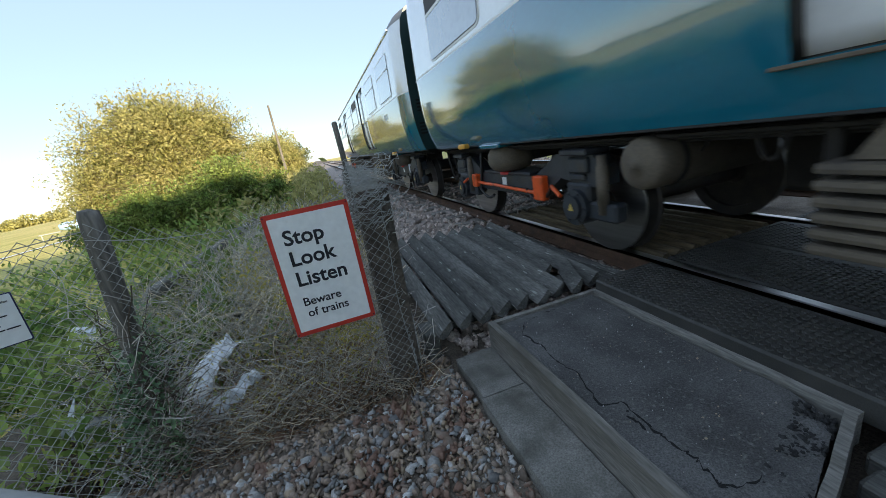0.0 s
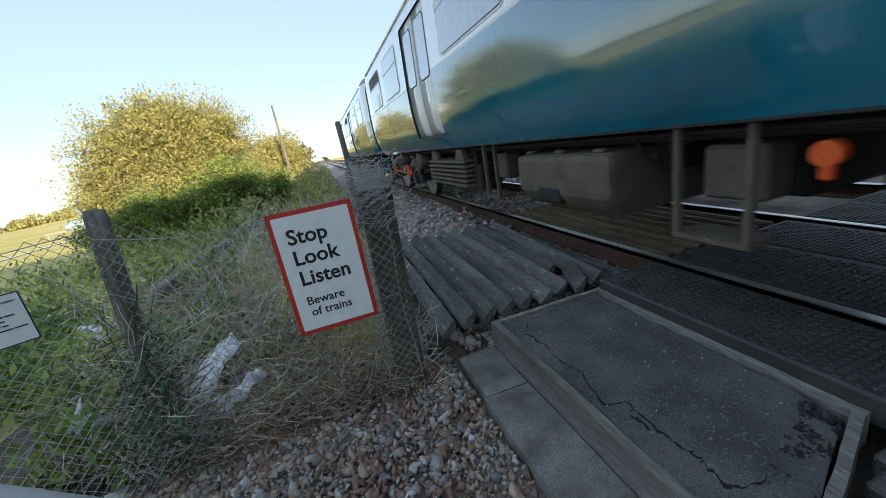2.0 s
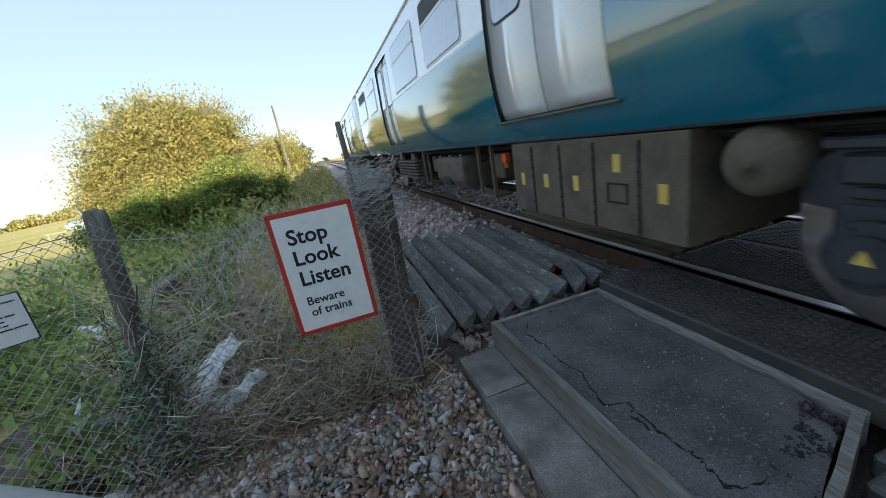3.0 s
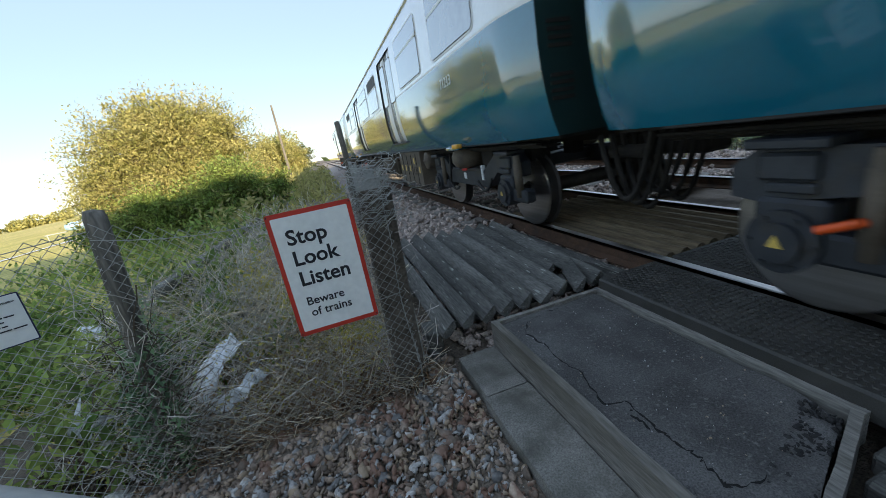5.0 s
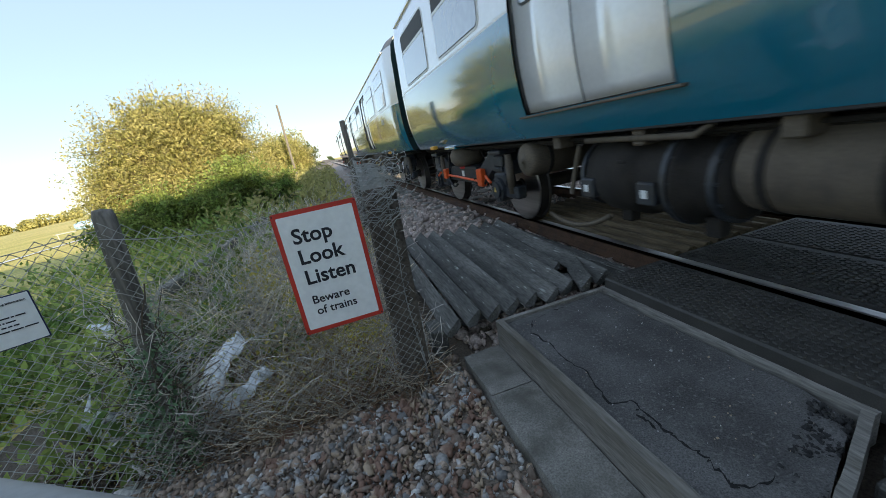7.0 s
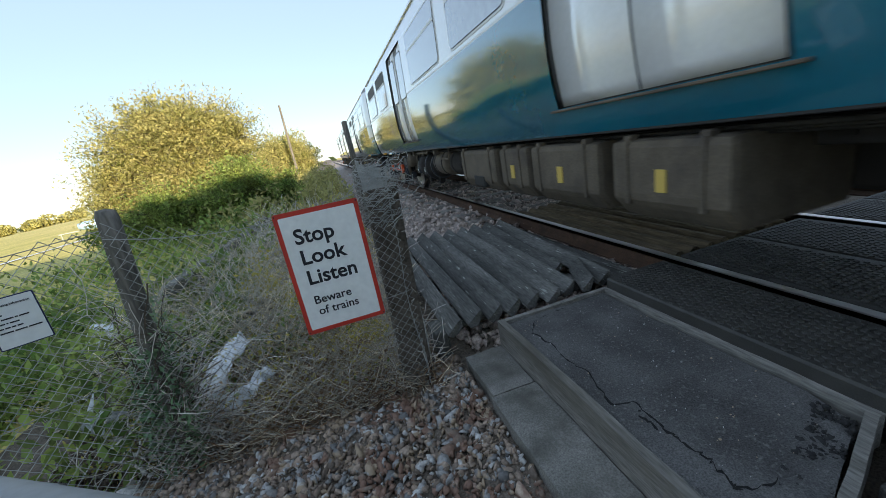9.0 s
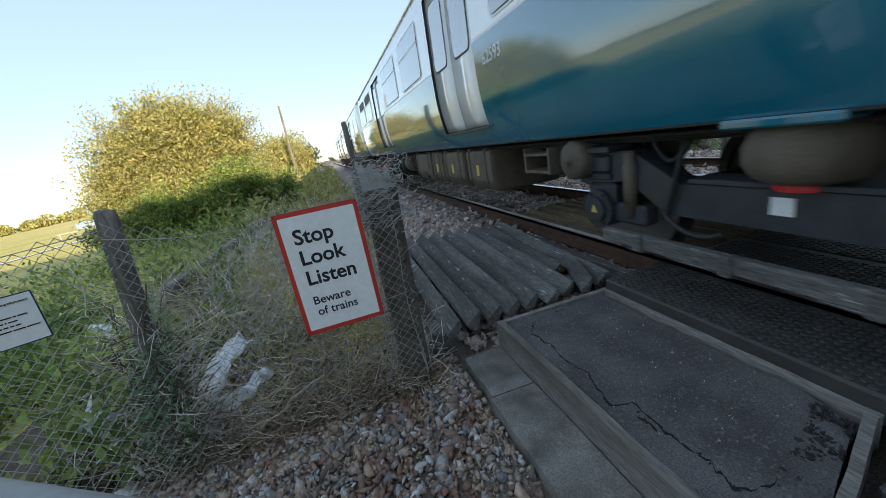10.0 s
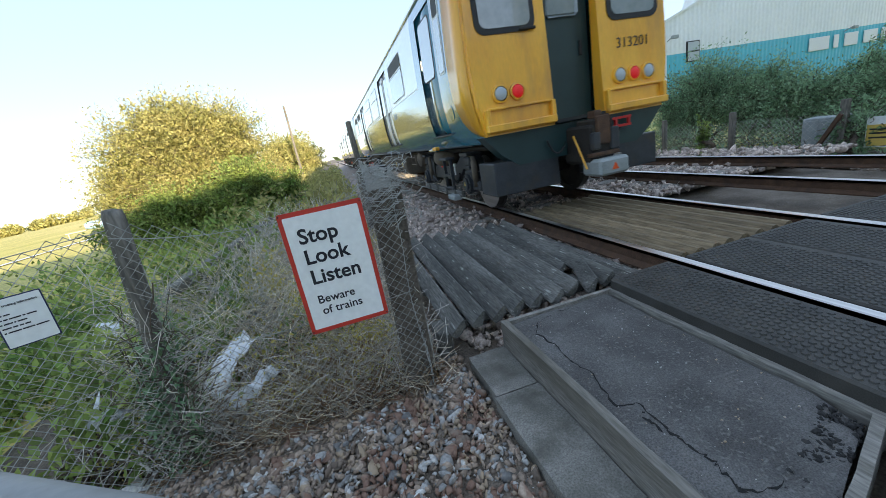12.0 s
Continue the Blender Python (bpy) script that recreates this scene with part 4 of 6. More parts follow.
def rear_car():
    L = 18.04
    c = carriage(0, L, [(1.10, 1.98, "blue", 1), (5.35, 6.92, "grey", 2), (11.61, 13.15, "grey", 2)],
                 [(3.45, 4.85, 2), (7.45, 8.9, 1), (9.4, 11.1, 1), (13.75, 15.1, 2), (15.6, 17.0, 2)], (2.35, L), True,
                 "blue and grey rear railway carriage with yellow cab end")
    bogie(c, 2.55, False, True)
    bogie(c, 15.62, True, False)
    amber_light(c, 2.02)
    amber_light(c, 16.2)
    number(c, "62593", 5.15, 1.83, 0.17)
    cross_tank(c, 13.45, 0.83, 0.17, "dusty cylindrical air reservoir")
    # compressor: a ribbed motor between two end housings
    bm = bmesh.new()
    m = Matrix.Translation((-0.95, 11.45, 0.70)) @ Matrix.Rotation(-math.pi / 2, 4, "X")
    lathe(bm, [(0.05, 0.0), (0.2, 0.0), (0.24, 0.04), (0.24, 0.25), (0.30, 0.27), (0.30, 0.33), (0.26, 0.35), (0.26, 0.62), (0.29, 0.64), (0.29, 0.95), (0.25, 1.0), (0.25, 1.10), (0.1, 1.14), (0.02, 1.14)], m, 32)
    comp = part("compressor", bm, M["under"], c, "grimy ribbed motor generator", True)
    for y in (11.93, 12.50):
        bm = bmesh.new()
        box(bm, (-1.21, y, 0.62), (0.07, 0.15, 0.15), 0.012)
        tb = part("terminal_box", bm, M["bogie"], comp)
        bm = bmesh.new()
        box(bm, (-1.248, y, 0.62), (0.004, 0.05, 0.055))
        part("warning_label", bm, M["label_white"], comp)
    for y, r in ((11.52, 0.265), (11.78, 0.315), (12.58, 0.265)):
        bm = bmesh.new()
        cyl(bm, (-0.95, y - 0.02, 0.70), (-0.95, y + 0.02, 0.70), r, 32)
        for k in range(12):
            a = k * math.pi / 6
            cyl(bm, (-0.95 + (r - 0.025) * math.cos(a), y - 0.035, 0.70 + (r - 0.025) * math.sin(a)), (-0.95 + (r - 0.025) * math.cos(a), y + 0.035, 0.70 + (r - 0.025) * math.sin(a)), 0.012, 6)
        part("flange", bm, M["bogie"], comp)
    for y in (11.62, 12.3):
        bm = bmesh.new()
        box(bm, (-1.0, y, 0.40), (0.10, 0.10, 0.12), 0.01)
        part("foot", bm, M["under"], comp)
    for k in range(5):
        bm = bmesh.new()
        box(bm, (-1.19, 12.15, 0.62 + 0.05 * k), (0.06, 0.08, 0.025), 0.006)
        part("fin", bm, M["under"], comp)
    tank(c, "reservoir", 10.70, 11.44, 0.76, 0.235, "large dusty cylindrical reservoir")
    tank(c, "reservoir", 9.78, 10.52, 0.76, 0.20, "grimy cylindrical reservoir", material="under")
    for path in ([(-1.22, 10.66, 0.86), (-1.22, 10.30, 0.85), (-1.22, 10.22, 0.90), (-1.22, 10.20, 1.04)], [(-1.22, 12.5, 0.98), (-1.22, 11.6, 0.97), (-1.22, 11.5, 1.03)],
                 bez((-1.14, 13.2, 0.30), (-1.14, 12.35, 0.40), 0.10, 10), bez((-1.2, 12.6, 0.95), (-1.2, 12.75, 0.55), -0.02, 8)):
        V, F = tubes([path], 0.02, 8)
        obj("air_pipe", mesh_of("air_pipe", V, F, M["dust"], smooth=True), c, label="dusty bent air pipe")
    for y in (11.15, 12.0, 12.9):
        bm = bmesh.new()
        box(bm, (-1.14, y, 0.99), (0.16, 0.10, 0.13), 0.012)
        part("hanger_bracket", bm, M["dust"], c)
    for y0, y1 in ((5.62, 6.46), (6.60, 7.56), (7.64, 8.26), (8.40, 9.58)):
        b = eq_box(c, "equipment_case", y0, y1, 0.44, 0.97, "dusty brown rounded equipment case", bevel=0.05, chamfer=0.14)
        if y1 > 9:
            bm = bmesh.new()
            box(bm, (-1.21, 8.95, 0.57), (0.11, 0.36, 0.16), 0.02)
            part("slot", bm, M["rubber"], b)
        else:
            bm = bmesh.new()
            box(bm, (-1.264, (y0 + y1) / 2, 0.72), (0.008, 0.075, 0.14))
            part("warning_label", bm, M["label_yellow"], b)
        for y in (y0 + 0.15, y1 - 0.15):
            bm = bmesh.new()
            box(bm, (-1.22, y, 0.97), (0.08, 0.06, 0.06), 0.01)
            box(bm, (-1.258, y, 0.76), (0.03, 0.03, 0.42), 0.005)
            part("catch", bm, M["dust"], b)
    bm = bmesh.new()
    for z in (0.74, 0.90):
        box(bm, (-1.15, 4.58, z), (0.2, 0.44, 0.025))
    for y in (4.37, 4.79):
        box(bm, (-1.15, y, 0.84), (0.2, 0.03, 0.24))
    part("bracket_frame", bm, M["dust"], c)
    cross_tank(c, 4.08, 0.84, 0.165, "dusty cylindrical air reservoir")
    pipes(c, L)
    return c


def pipes(car, L):
    rng = np.random.default_rng(int(L * 10))
    P = []
    for k in range(6):
        x, z = -1.12 + 0.05 * k, 0.985 - 0.02 * (k % 3)
        P.append([(x, y, z) for y in np.linspace(0.4, L - 0.4, 8)])
    for k in range(26):
        y = rng.uniform(0.8, L - 0.8)
        P.append(bez((-1.12 + rng.uniform(0, 0.4), y, 1.0), (-1.12 + rng.uniform(0, 0.4), y + rng.uniform(-0.35, 0.35), 0.98), rng.uniform(0.04, 0.2), 8))
    V, F = tubes(P, 0.014, 5)
    obj("pipe", mesh_of("pipe", V, F, M["under"], smooth=True), car)
    bm = bmesh.new()
    for k in range(30):
        y = rng.uniform(0.5, L - 0.5)
        box(bm, (rng.uniform(-0.9, 0.3), y, rng.uniform(0.8, 0.95)), (rng.uniform(0.1, 0.4), rng.uniform(0.1, 0.6), rng.uniform(0.1, 0.35)), 0.01)
    part("equipment", bm, M["under"], car, "dark grimy underfloor equipment")["kind"] = "stuff"
    # filler blocks added to shut out light from the far side
    for y0, y1, z0 in ((4.7, 7.0, 0.5), (7.3, 9.6, 0.45), (9.9, 11.4, 0.55), (11.7, 13.2, 0.5)):
        bm = bmesh.new()
        box(bm, (0.2, (y0 + y1) / 2, (z0 + 1.0) / 2), (1.0, y1 - y0, 1.0 - z0), 0.03)
        part("equipment_case", bm, M["under"], car, "black grimy filler block added under the floor")


def mid_car():
    L = 17.9
    c = carriage(18.62, L, [(4.9, 6.45, "grey", 2), (11.1, 12.6, "grey", 2)],
                 [(0.9, 2.3, 1), (2.9, 4.4, 1), (7.0, 8.4, 2), (8.9, 10.6, 1), (13.1, 14.5, 1), (15.1, 16.6, 2)], (0.0, L), False,
                 "blue and grey middle railway carriage, dusty underneath")
    bogie(c, 2.45, False, False)
    bogie(c, L - 2.4, True, False)
    amber_light(c, 2.0)
    amber_light(c, L - 1.85)
    number(c, "71213", 2.15, 1.80, 0.17)
    cross_tank(c, 13.45, 0.83, 0.17, "dusty cylindrical air reservoir")
    # finned resistor grid
    bm = bmesh.new()
    box(bm, (-0.92, 11.63, 0.66), (0.5, 1.66, 0.36), 0.01)
    rad = part("cooler", bm, M["under"], c, "dusty finned cooler with rounded slats")
    for k in range(6):
        bm = bmesh.new()
        box(bm, (-0.97, 11.63, 0.49 + 0.068 * k), (0.60, 1.80, 0.047), 0.022, seg=2)
        part("slat", bm, M["dust"], rad)
    for y in (10.70, 12.56):
        bm = bmesh.new()
        box(bm, (-0.95, y, 0.78), (0.3, 0.06, 0.55), 0.01)
        part("bracket", bm, M["under"], rad)
    bm = bmesh.new()
    box(bm, (-1.0, 10.55, 0.62), (0.3, 0.22, 0.3), 0.02)
    part("motor", bm, M["under"], rad)
    for y in (11.0, 12.25):
        bm = bmesh.new()
        a = [bm.verts.new((-1.16, y + u, z)) for u, z in ((-0.19, 0.86), (0.19, 0.86), (0.10, 1.0), (-0.10, 1.0))]
        bm.faces.new(a)
        part("hanger_bracket", solid(bm, 0.06), M["dust"], rad)
        bm = bmesh.new()
        box(bm, (-1.20, y, 0.93), (0.05, 0.12, 0.05), 0.008)
        part("clamp", bm, M["dust"], rad)
    for y0, yy in ((9.85, 10.15), (7.06, 7.46)):
        bm = bmesh.new()
        for y in (y0, yy):
            box(bm, (-1.2, y, 0.72), (0.045, 0.035, 0.66), 0.005)
        box(bm, (-1.1, (y0 + yy) / 2, 0.41), (0.25, yy - y0, 0.03))
        box(bm, (-0.95, (y0 + yy) / 2, 0.75), (0.2, yy - y0 - 0.06, 0.3), 0.02)
        part("hanger_frame", bm, M["dust"], c, "dusty steel hanger frame")
    b = eq_box(c, "equipment_case", 7.95, 9.25, 0.42, 0.90, "dusty rounded equipment cover with a hand slot", bevel=0.06, chamfer=0.14)
    bm = bmesh.new()
    box(bm, (-1.21, 8.72, 0.55), (0.11, 0.34, 0.15), 0.02)
    part("slot", bm, M["rubber"], b)
    for y in (8.12, 8.6, 9.08):
        bm = bmesh.new()
        box(bm, (-1.18, y, 0.915), (0.06, 0.10, 0.03), 0.008)
        part("catch", bm, M["dust"], b)
    b = eq_box(c, "control_case", 4.46, 6.44, 0.36, 1.02, "grey-brown riveted control equipment case", bevel=0.008, chamfer=0.0)
    bm = bmesh.new()
    for z in (0.57, 0.70):
        box(bm, (-1.264, 4.99, z), (0.008, 0.19, 0.012))
    for y in (4.90, 5.08):
        box(bm, (-1.264, y, 0.635), (0.008, 0.012, 0.142))
    part("hatch_frame", bm, M["under"], b)
    for y in (4.80, 5.22, 5.63, 6.06):
        bm = bmesh.new()
        box(bm, (-1.263, y, 0.675), (0.012, 0.02, 0.62), 0.003)
        for k in range(8):
            cyl(bm, (-1.268, y, 0.40 + 0.078 * k), (-1.276, y, 0.40 + 0.078 * k), 0.009, 6)
        part("seam", bm, M["under"], b)
    for y, z in ((4.62, 0.66), (4.99, 0.84), (5.43, 0.68), (5.85, 0.68), (6.25, 0.68)):
        bm = bmesh.new()
        box(bm, (-1.263, y, z), (0.008, 0.065, 0.12))
        part("warning_label", bm, M["label_yellow"], b)
    cross_tank(c, 4.16, 0.84, 0.17, "dusty cylindrical air reservoir")
    bm = bmesh.new()
    cyl(bm, (-1.12, 6.80, 0.87), (-1.18, 6.80, 0.87), 0.055, 18)
    box(bm, (-1.15, 6.80, 0.80), (0.04, 0.05, 0.09), 0.01)
    part("emergency_valve", bm, M["orange"], c, "orange isolating valve")
    pipes(c, L)
    # dangling jumper cables at the rear end
    P = [bez((-0.75 + 0.12 * k, -0.02, 0.98), (-0.72 + 0.12 * k, -0.55, 0.98), 0.55 + 0.06 * (k % 3), 14) for k in range(6)]
    for path in P:
        V, F = tubes([path], 0.024, 8)
        obj("jumper_cable", mesh_of("jumper_cable", V, F, M["under"], smooth=True), c, label="hanging jumper cable")
    bm = bmesh.new()
    box(bm, (0, -0.25, 0.82), (0.3, 0.6, 0.22), 0.03)
    for x in (-0.5, 0.5):
        cyl(bm, (x, -0.3, 0.8), (x, 0.1, 0.8), 0.06, 14)
    part("coupling", bm, M["under"], c, "grimy coupling bar")
    bm = bmesh.new()
    box(bm, (0, -0.28, 2.15), (1.5, 0.56, 2.1), 0.05)
    part("gangway", bm, M["rubber"], c, "black corridor connection")
    for z in (1.35, 1.75):
        for u in range(4):
            bm = bmesh.new()
            box(bm, (-1.08, -0.004, z + 0.06 * u), (0.22, 0.006, 0.03))
            part("notice", bm, M["under"], c)
    return c


def cab_end(c):
    """Yellow end: two flat panels either side of a recessed gangway door, lamps, windows, coupler and steps."""
    y = -0.02
    for sx in (-1, 1):
        bm = bmesh.new()
        P = [(0.36, 1.12), (1.29, 1.12), (1.372, 1.45), (1.403, 1.75), (1.41, 2.1), (1.385, 2.95), (1.34, 3.25), (1.22, 3.42), (0.9, 3.58), (0.36, 3.68)]
        a = [bm.verts.new((sx * x, y - 0.10 + 0.05 * (z - 1.1), z)) for x, z in P]
        b = [bm.verts.new((sx * x, 0.10, z)) for x, z in P]
        bm.faces.new(a)
        bm.faces.new(b[::-1])
        for i in range(len(P)):
            bm.faces.new((a[i], b[i], b[(i + 1) % len(P)], a[(i + 1) % len(P)]))
        bmesh.ops.recalc_face_normals(bm, faces=bm.faces)
        bmesh.ops.bevel(bm, geom=[e for e in bm.edges if abs((e.verts[0].co - e.verts[1].co).y) < 0.12], offset=0.03, segments=3, affect="EDGES")
        pn = part("cab_panel", bm, M["yellow"], c, "grimy yellow cab end panel")

        def plate(x0, x1, z0, z1, r, d, t, name, material, parent):
            bm = bmesh.new()
            Q = rounded_rect(min(sx * x0, sx * x1), max(sx * x0, sx * x1), z0, z1, r)
            f = [bm.verts.new((px, y - 0.10 + 0.05 * (pz - 1.1) - d, pz)) for px, pz in Q]
            g = [bm.verts.new((px, y - 0.10 + 0.05 * (pz - 1.1) - d + t, pz)) for px, pz in Q]
            bm.faces.new(f)
            bm.faces.new(g[::-1])
            for i in range(len(Q)):
                bm.faces.new((f[i], g[i], g[(i + 1) % len(Q)], f[(i + 1) % len(Q)]))
            bmesh.ops.recalc_face_normals(bm, faces=bm.faces)
            return part(name, bm, M[material], parent)
        w = plate(0.50, 1.26, 2.22, 3.12, 0.12, 0.014, 0.04, "cab_window", "rubber", pn)
        plate(0.56, 1.20, 2.28, 3.06, 0.09, 0.020, 0.04, "pane", "cabglass", w)
        plate(0.44, 1.22, 1.24, 1.40, 0.01, 0.004, 0.03, "pocket", "yellow", pn)
        bm = bmesh.new()
        box(bm, (sx * 0.84, y - 0.13, 1.20), (0.92, 0.10, 0.085), 0.01)
        box(bm, (sx * 1.27, y - 0.12, 1.30), (0.05, 0.08, 0.24), 0.008)
        box(bm, (sx * 0.40, y - 0.12, 1.30), (0.05, 0.08, 0.24), 0.008)
        part("buffer_beam_shelf", bm, M["yellow"], pn)
        # lip added so that its shadow suggests a recessed pocket
        bm = bmesh.new()
        box(bm, (sx * 0.84, y - 0.105, 1.42), (0.84, 0.05, 0.028), 0.006)
        part("pocket_lip", bm, M["yellow"], pn)
        for x, r, mt, nm in ((0.84, 0.078, "lampred", "tail_lamp"), (1.06, 0.085, "lampglass", "headlamp"), *(((0.62, 0.085, "lampglass", "headlamp"),) if sx > 0 else ())):
            yy = y - 0.10 + 0.05 * (1.58 - 1.1)
            bm = bmesh.new()
            lathe(bm, [(r + 0.02, 0.0), (r + 0.02, 0.03), (r, 0.035), (r, 0.02), (0.001, 0.02)], Matrix.Translation((sx * x, yy, 1.58)) @ Matrix.Rotation(math.pi / 2, 4, "X"), 28)
            lamp = part(nm, bm, M["yellow"], pn)
            bm = bmesh.new()
            lathe(bm, [(r, 0.022), (r * 0.8, 0.036), (r * 0.4, 0.042), (0.002, 0.044)], Matrix.Translation((sx * x, yy, 1.58)) @ Matrix.Rotation(math.pi / 2, 4, "X"), 28)
            part("lens", bm, M[mt], lamp, "glowing red lens" if mt == "lampred" else "clear lens", True)
    m = Matrix.Translation((0.60, y - 0.066, 1.90)) @ Matrix.Rotation(math.pi / 2, 4, "X")
    text_mesh("number", "313201", 0.17, M["ink"], c, m, 0.002, -0.001)
    bm = bmesh.new()
    box(bm, (0, 0.20, 2.2), (0.74, 0.1, 2.5))
    gd = part("gangway_door", bm, M["cabdark"], c, "dark teal end gangway door set back")
    bm = bmesh.new()
    box(bm, (0, 0.145, 2.72), (0.46, 0.02, 0.7), 0.04)
    part("pane", bm, M["cabglass"], gd)
    bm = bmesh.new()
    box(bm, (0.24, 0.13, 2.0), (0.03, 0.05, 0.18), 0.008)
    part("door_handle", bm, M["rubber"], gd)
    bm = bmesh.new()
    box(bm, (0, 0.0, 1.16), (0.72, 0.28, 0.04))
    part("step_plate", bm, M["rubber"], gd)
    # yellow wrapping round the side, with a curved lower edge
    bm = bmesh.new()
    zz = [1.13, 1.16, 1.20, 1.26, 1.34, 1.45, 1.60, 1.75, 1.95, 2.1, 2.4, 2.7, 2.95, 3.05, 3.2]
    ww = [0.02, 0.16, 0.27, 0.37, 0.46, 0.54, 0.60, 0.63, 0.64, 0.63, 0.61, 0.58, 0.56, 0.55, 0.53]
    a = [bm.verts.new((side_x(z) - 0.005, -0.03, z)) for z in zz]
    d = [bm.verts.new((side_x(z) - 0.005, w, z)) for z, w in zip(zz, ww)]
    for i in range(len(zz) - 1):
        bm.faces.new((a[i], a[i + 1], d[i + 1], d[i])).smooth = True
    bmesh.ops.recalc_face_normals(bm, faces=bm.faces)
    bmesh.ops.solidify(bm, geom=bm.faces[:], thickness=0.003)
    part("cab_side", bm, M["yellow"], c, "yellow paint wrapping the cab corner")
    # below the cab: fairing, side box, steps, coupler
    bm = bmesh.new()
    a = [(-1.33, 1.12), (1.33, 1.12), (1.1, 0.86), (0.9, 0.72), (-0.9, 0.72), (-1.1, 0.86)]
    f = [bm.verts.new((x, -0.06, z)) for x, z in a]
    g = [bm.verts.new((x, 0.16, z)) for x, z in a]
    bm.faces.new(f)
    bm.faces.new(g[::-1])
    for i in range(6):
        bm.faces.new((f[i], g[i], g[(i + 1) % 6], f[(i + 1) % 6]))
    bmesh.ops.recalc_face_normals(bm, faces=bm.faces)
    part("headstock", bm, M["cabdark"], c, "dark teal headstock")
    for sx in (-1, 1):
        bm = bmesh.new()
        box(bm, (sx * 0.78, 0.20, 0.58), (0.92, 0.50, 0.42), 0.012)
        part("obstacle_box", bm, M["bogie"], c, "dark box above the rail")
    bm = bmesh.new()
    box(bm, (-0.02, -0.25, 0.82), (0.34, 0.55, 0.46), 0.03)
    box(bm, (0.0, -0.36, 1.02), (0.26, 0.36, 0.18), 0.02)
    cp = part("coupler", bm, M["under"], c, "grimy automatic coupler")
    bm = bmesh.new()
    box(bm, (0.02, -0.50, 0.55), (0.42, 0.34, 0.20), 0.03)
    part("coupler_box", bm, M["cabinet"], cp)
    bm = bmesh.new()
    box(bm, (-0.02, -0.54, 0.98), (0.2, 0.03, 0.34), 0.02)
    part("coupler_face", bm, M["rust"], cp)
    for c0, sz, mt, nm in (((-0.13, -0.45, 0.86), (0.10, 0.24, 0.20), "bogie", "valve_block"), ((0.14, -0.42, 0.86), (0.12, 0.26, 0.26), "bogie", "valve_block"), ((0.0, -0.50, 0.70), (0.40, 0.10, 0.05), "rust", "shelf"),
                           ((0.27, -0.30, 0.62), (0.16, 0.22, 0.07), "edge", "step"), ((-0.05, -0.44, 1.16), (0.10, 0.14, 0.09), "rust", "release_lever")):
        bm = bmesh.new()
        box(bm, c0, sz, 0.018, seg=2)
        part(nm, bm, M[mt], cp)
    bm = bmesh.new()
    bm.faces.new([bm.verts.new((0.02 + x, -0.676, 0.55 + z)) for x, z in ((-0.05, -0.04), (0.05, -0.04), (0, 0.045))])
    part("warning_label", solid(bm, 0.003), M["orange"], cp)
    P = [bez((-0.26, -0.30, 0.95), (-0.24, -0.5, 0.55), 0.0, 6), bez((0.28, -0.25, 0.9), (0.6, -0.1, 0.95), 0.12, 8), bez((-0.3, -0.2, 0.9), (-0.5, -0.1, 0.95), 0.15, 8)]
    for p in P:
        V, F = tubes([p], 0.013, 8)
        obj("hose", mesh_of("hose", V, F, M["amber" if p is P[0] else "rubber"], smooth=True), cp, label="yellow brake hose" if p is P[0] else "black brake hose")
    bm = bmesh.new()
    for z in (0.96, 1.06):
        box(bm, (0.52, -0.12, z), (0.46, 0.03, 0.03))
    for x in (0.32, 0.52, 0.72):
        box(bm, (x, -0.12, 1.01), (0.03, 0.03, 0.13))
    part("pipe_guard", bm, M["red"], cp)
    # lamp hood on the driver's side, wiper
    bm = bmesh.new()
    box(bm, (-0.62, -0.10, 2.24), (0.2, 0.04, 0.03), 0.005)
    part("wiper", bm, M["rubber"], c)
    w = part("quarter_window", side_plate(rounded_rect(0.70, 0.98, 2.02, 2.98, 0.07), 0.007, 0.03), M["white"], c, "narrow window beside the crew door")
    part("pane", side_plate(rounded_rect(0.73, 0.95, 2.05, 2.70, 0.05), 0.011, 0.03), M["glass"], w)
    part("hopper", side_plate(rounded_rect(0.73, 0.95, 2.73, 2.95, 0.04), 0.011, 0.03), M["rubber"], w)
    # recessed hand hold on the side
    bm = side_plate(rounded_rect(0.72, 0.92, 1.42, 1.62, 0.08), 0.008, 0.02)
    part("hand_hold", bm, M["blue"], c)


CAR3 = rear_car()
cab_end(CAR3)
CAR2 = mid_car()
CAR1 = copy_thing(CAR2, pose(CENTRE, 37.1, 0))
CAR1["label"] = "blue and grey leading railway carriage far down the line"


# ---- near fence, signs ----
FY = 1.78


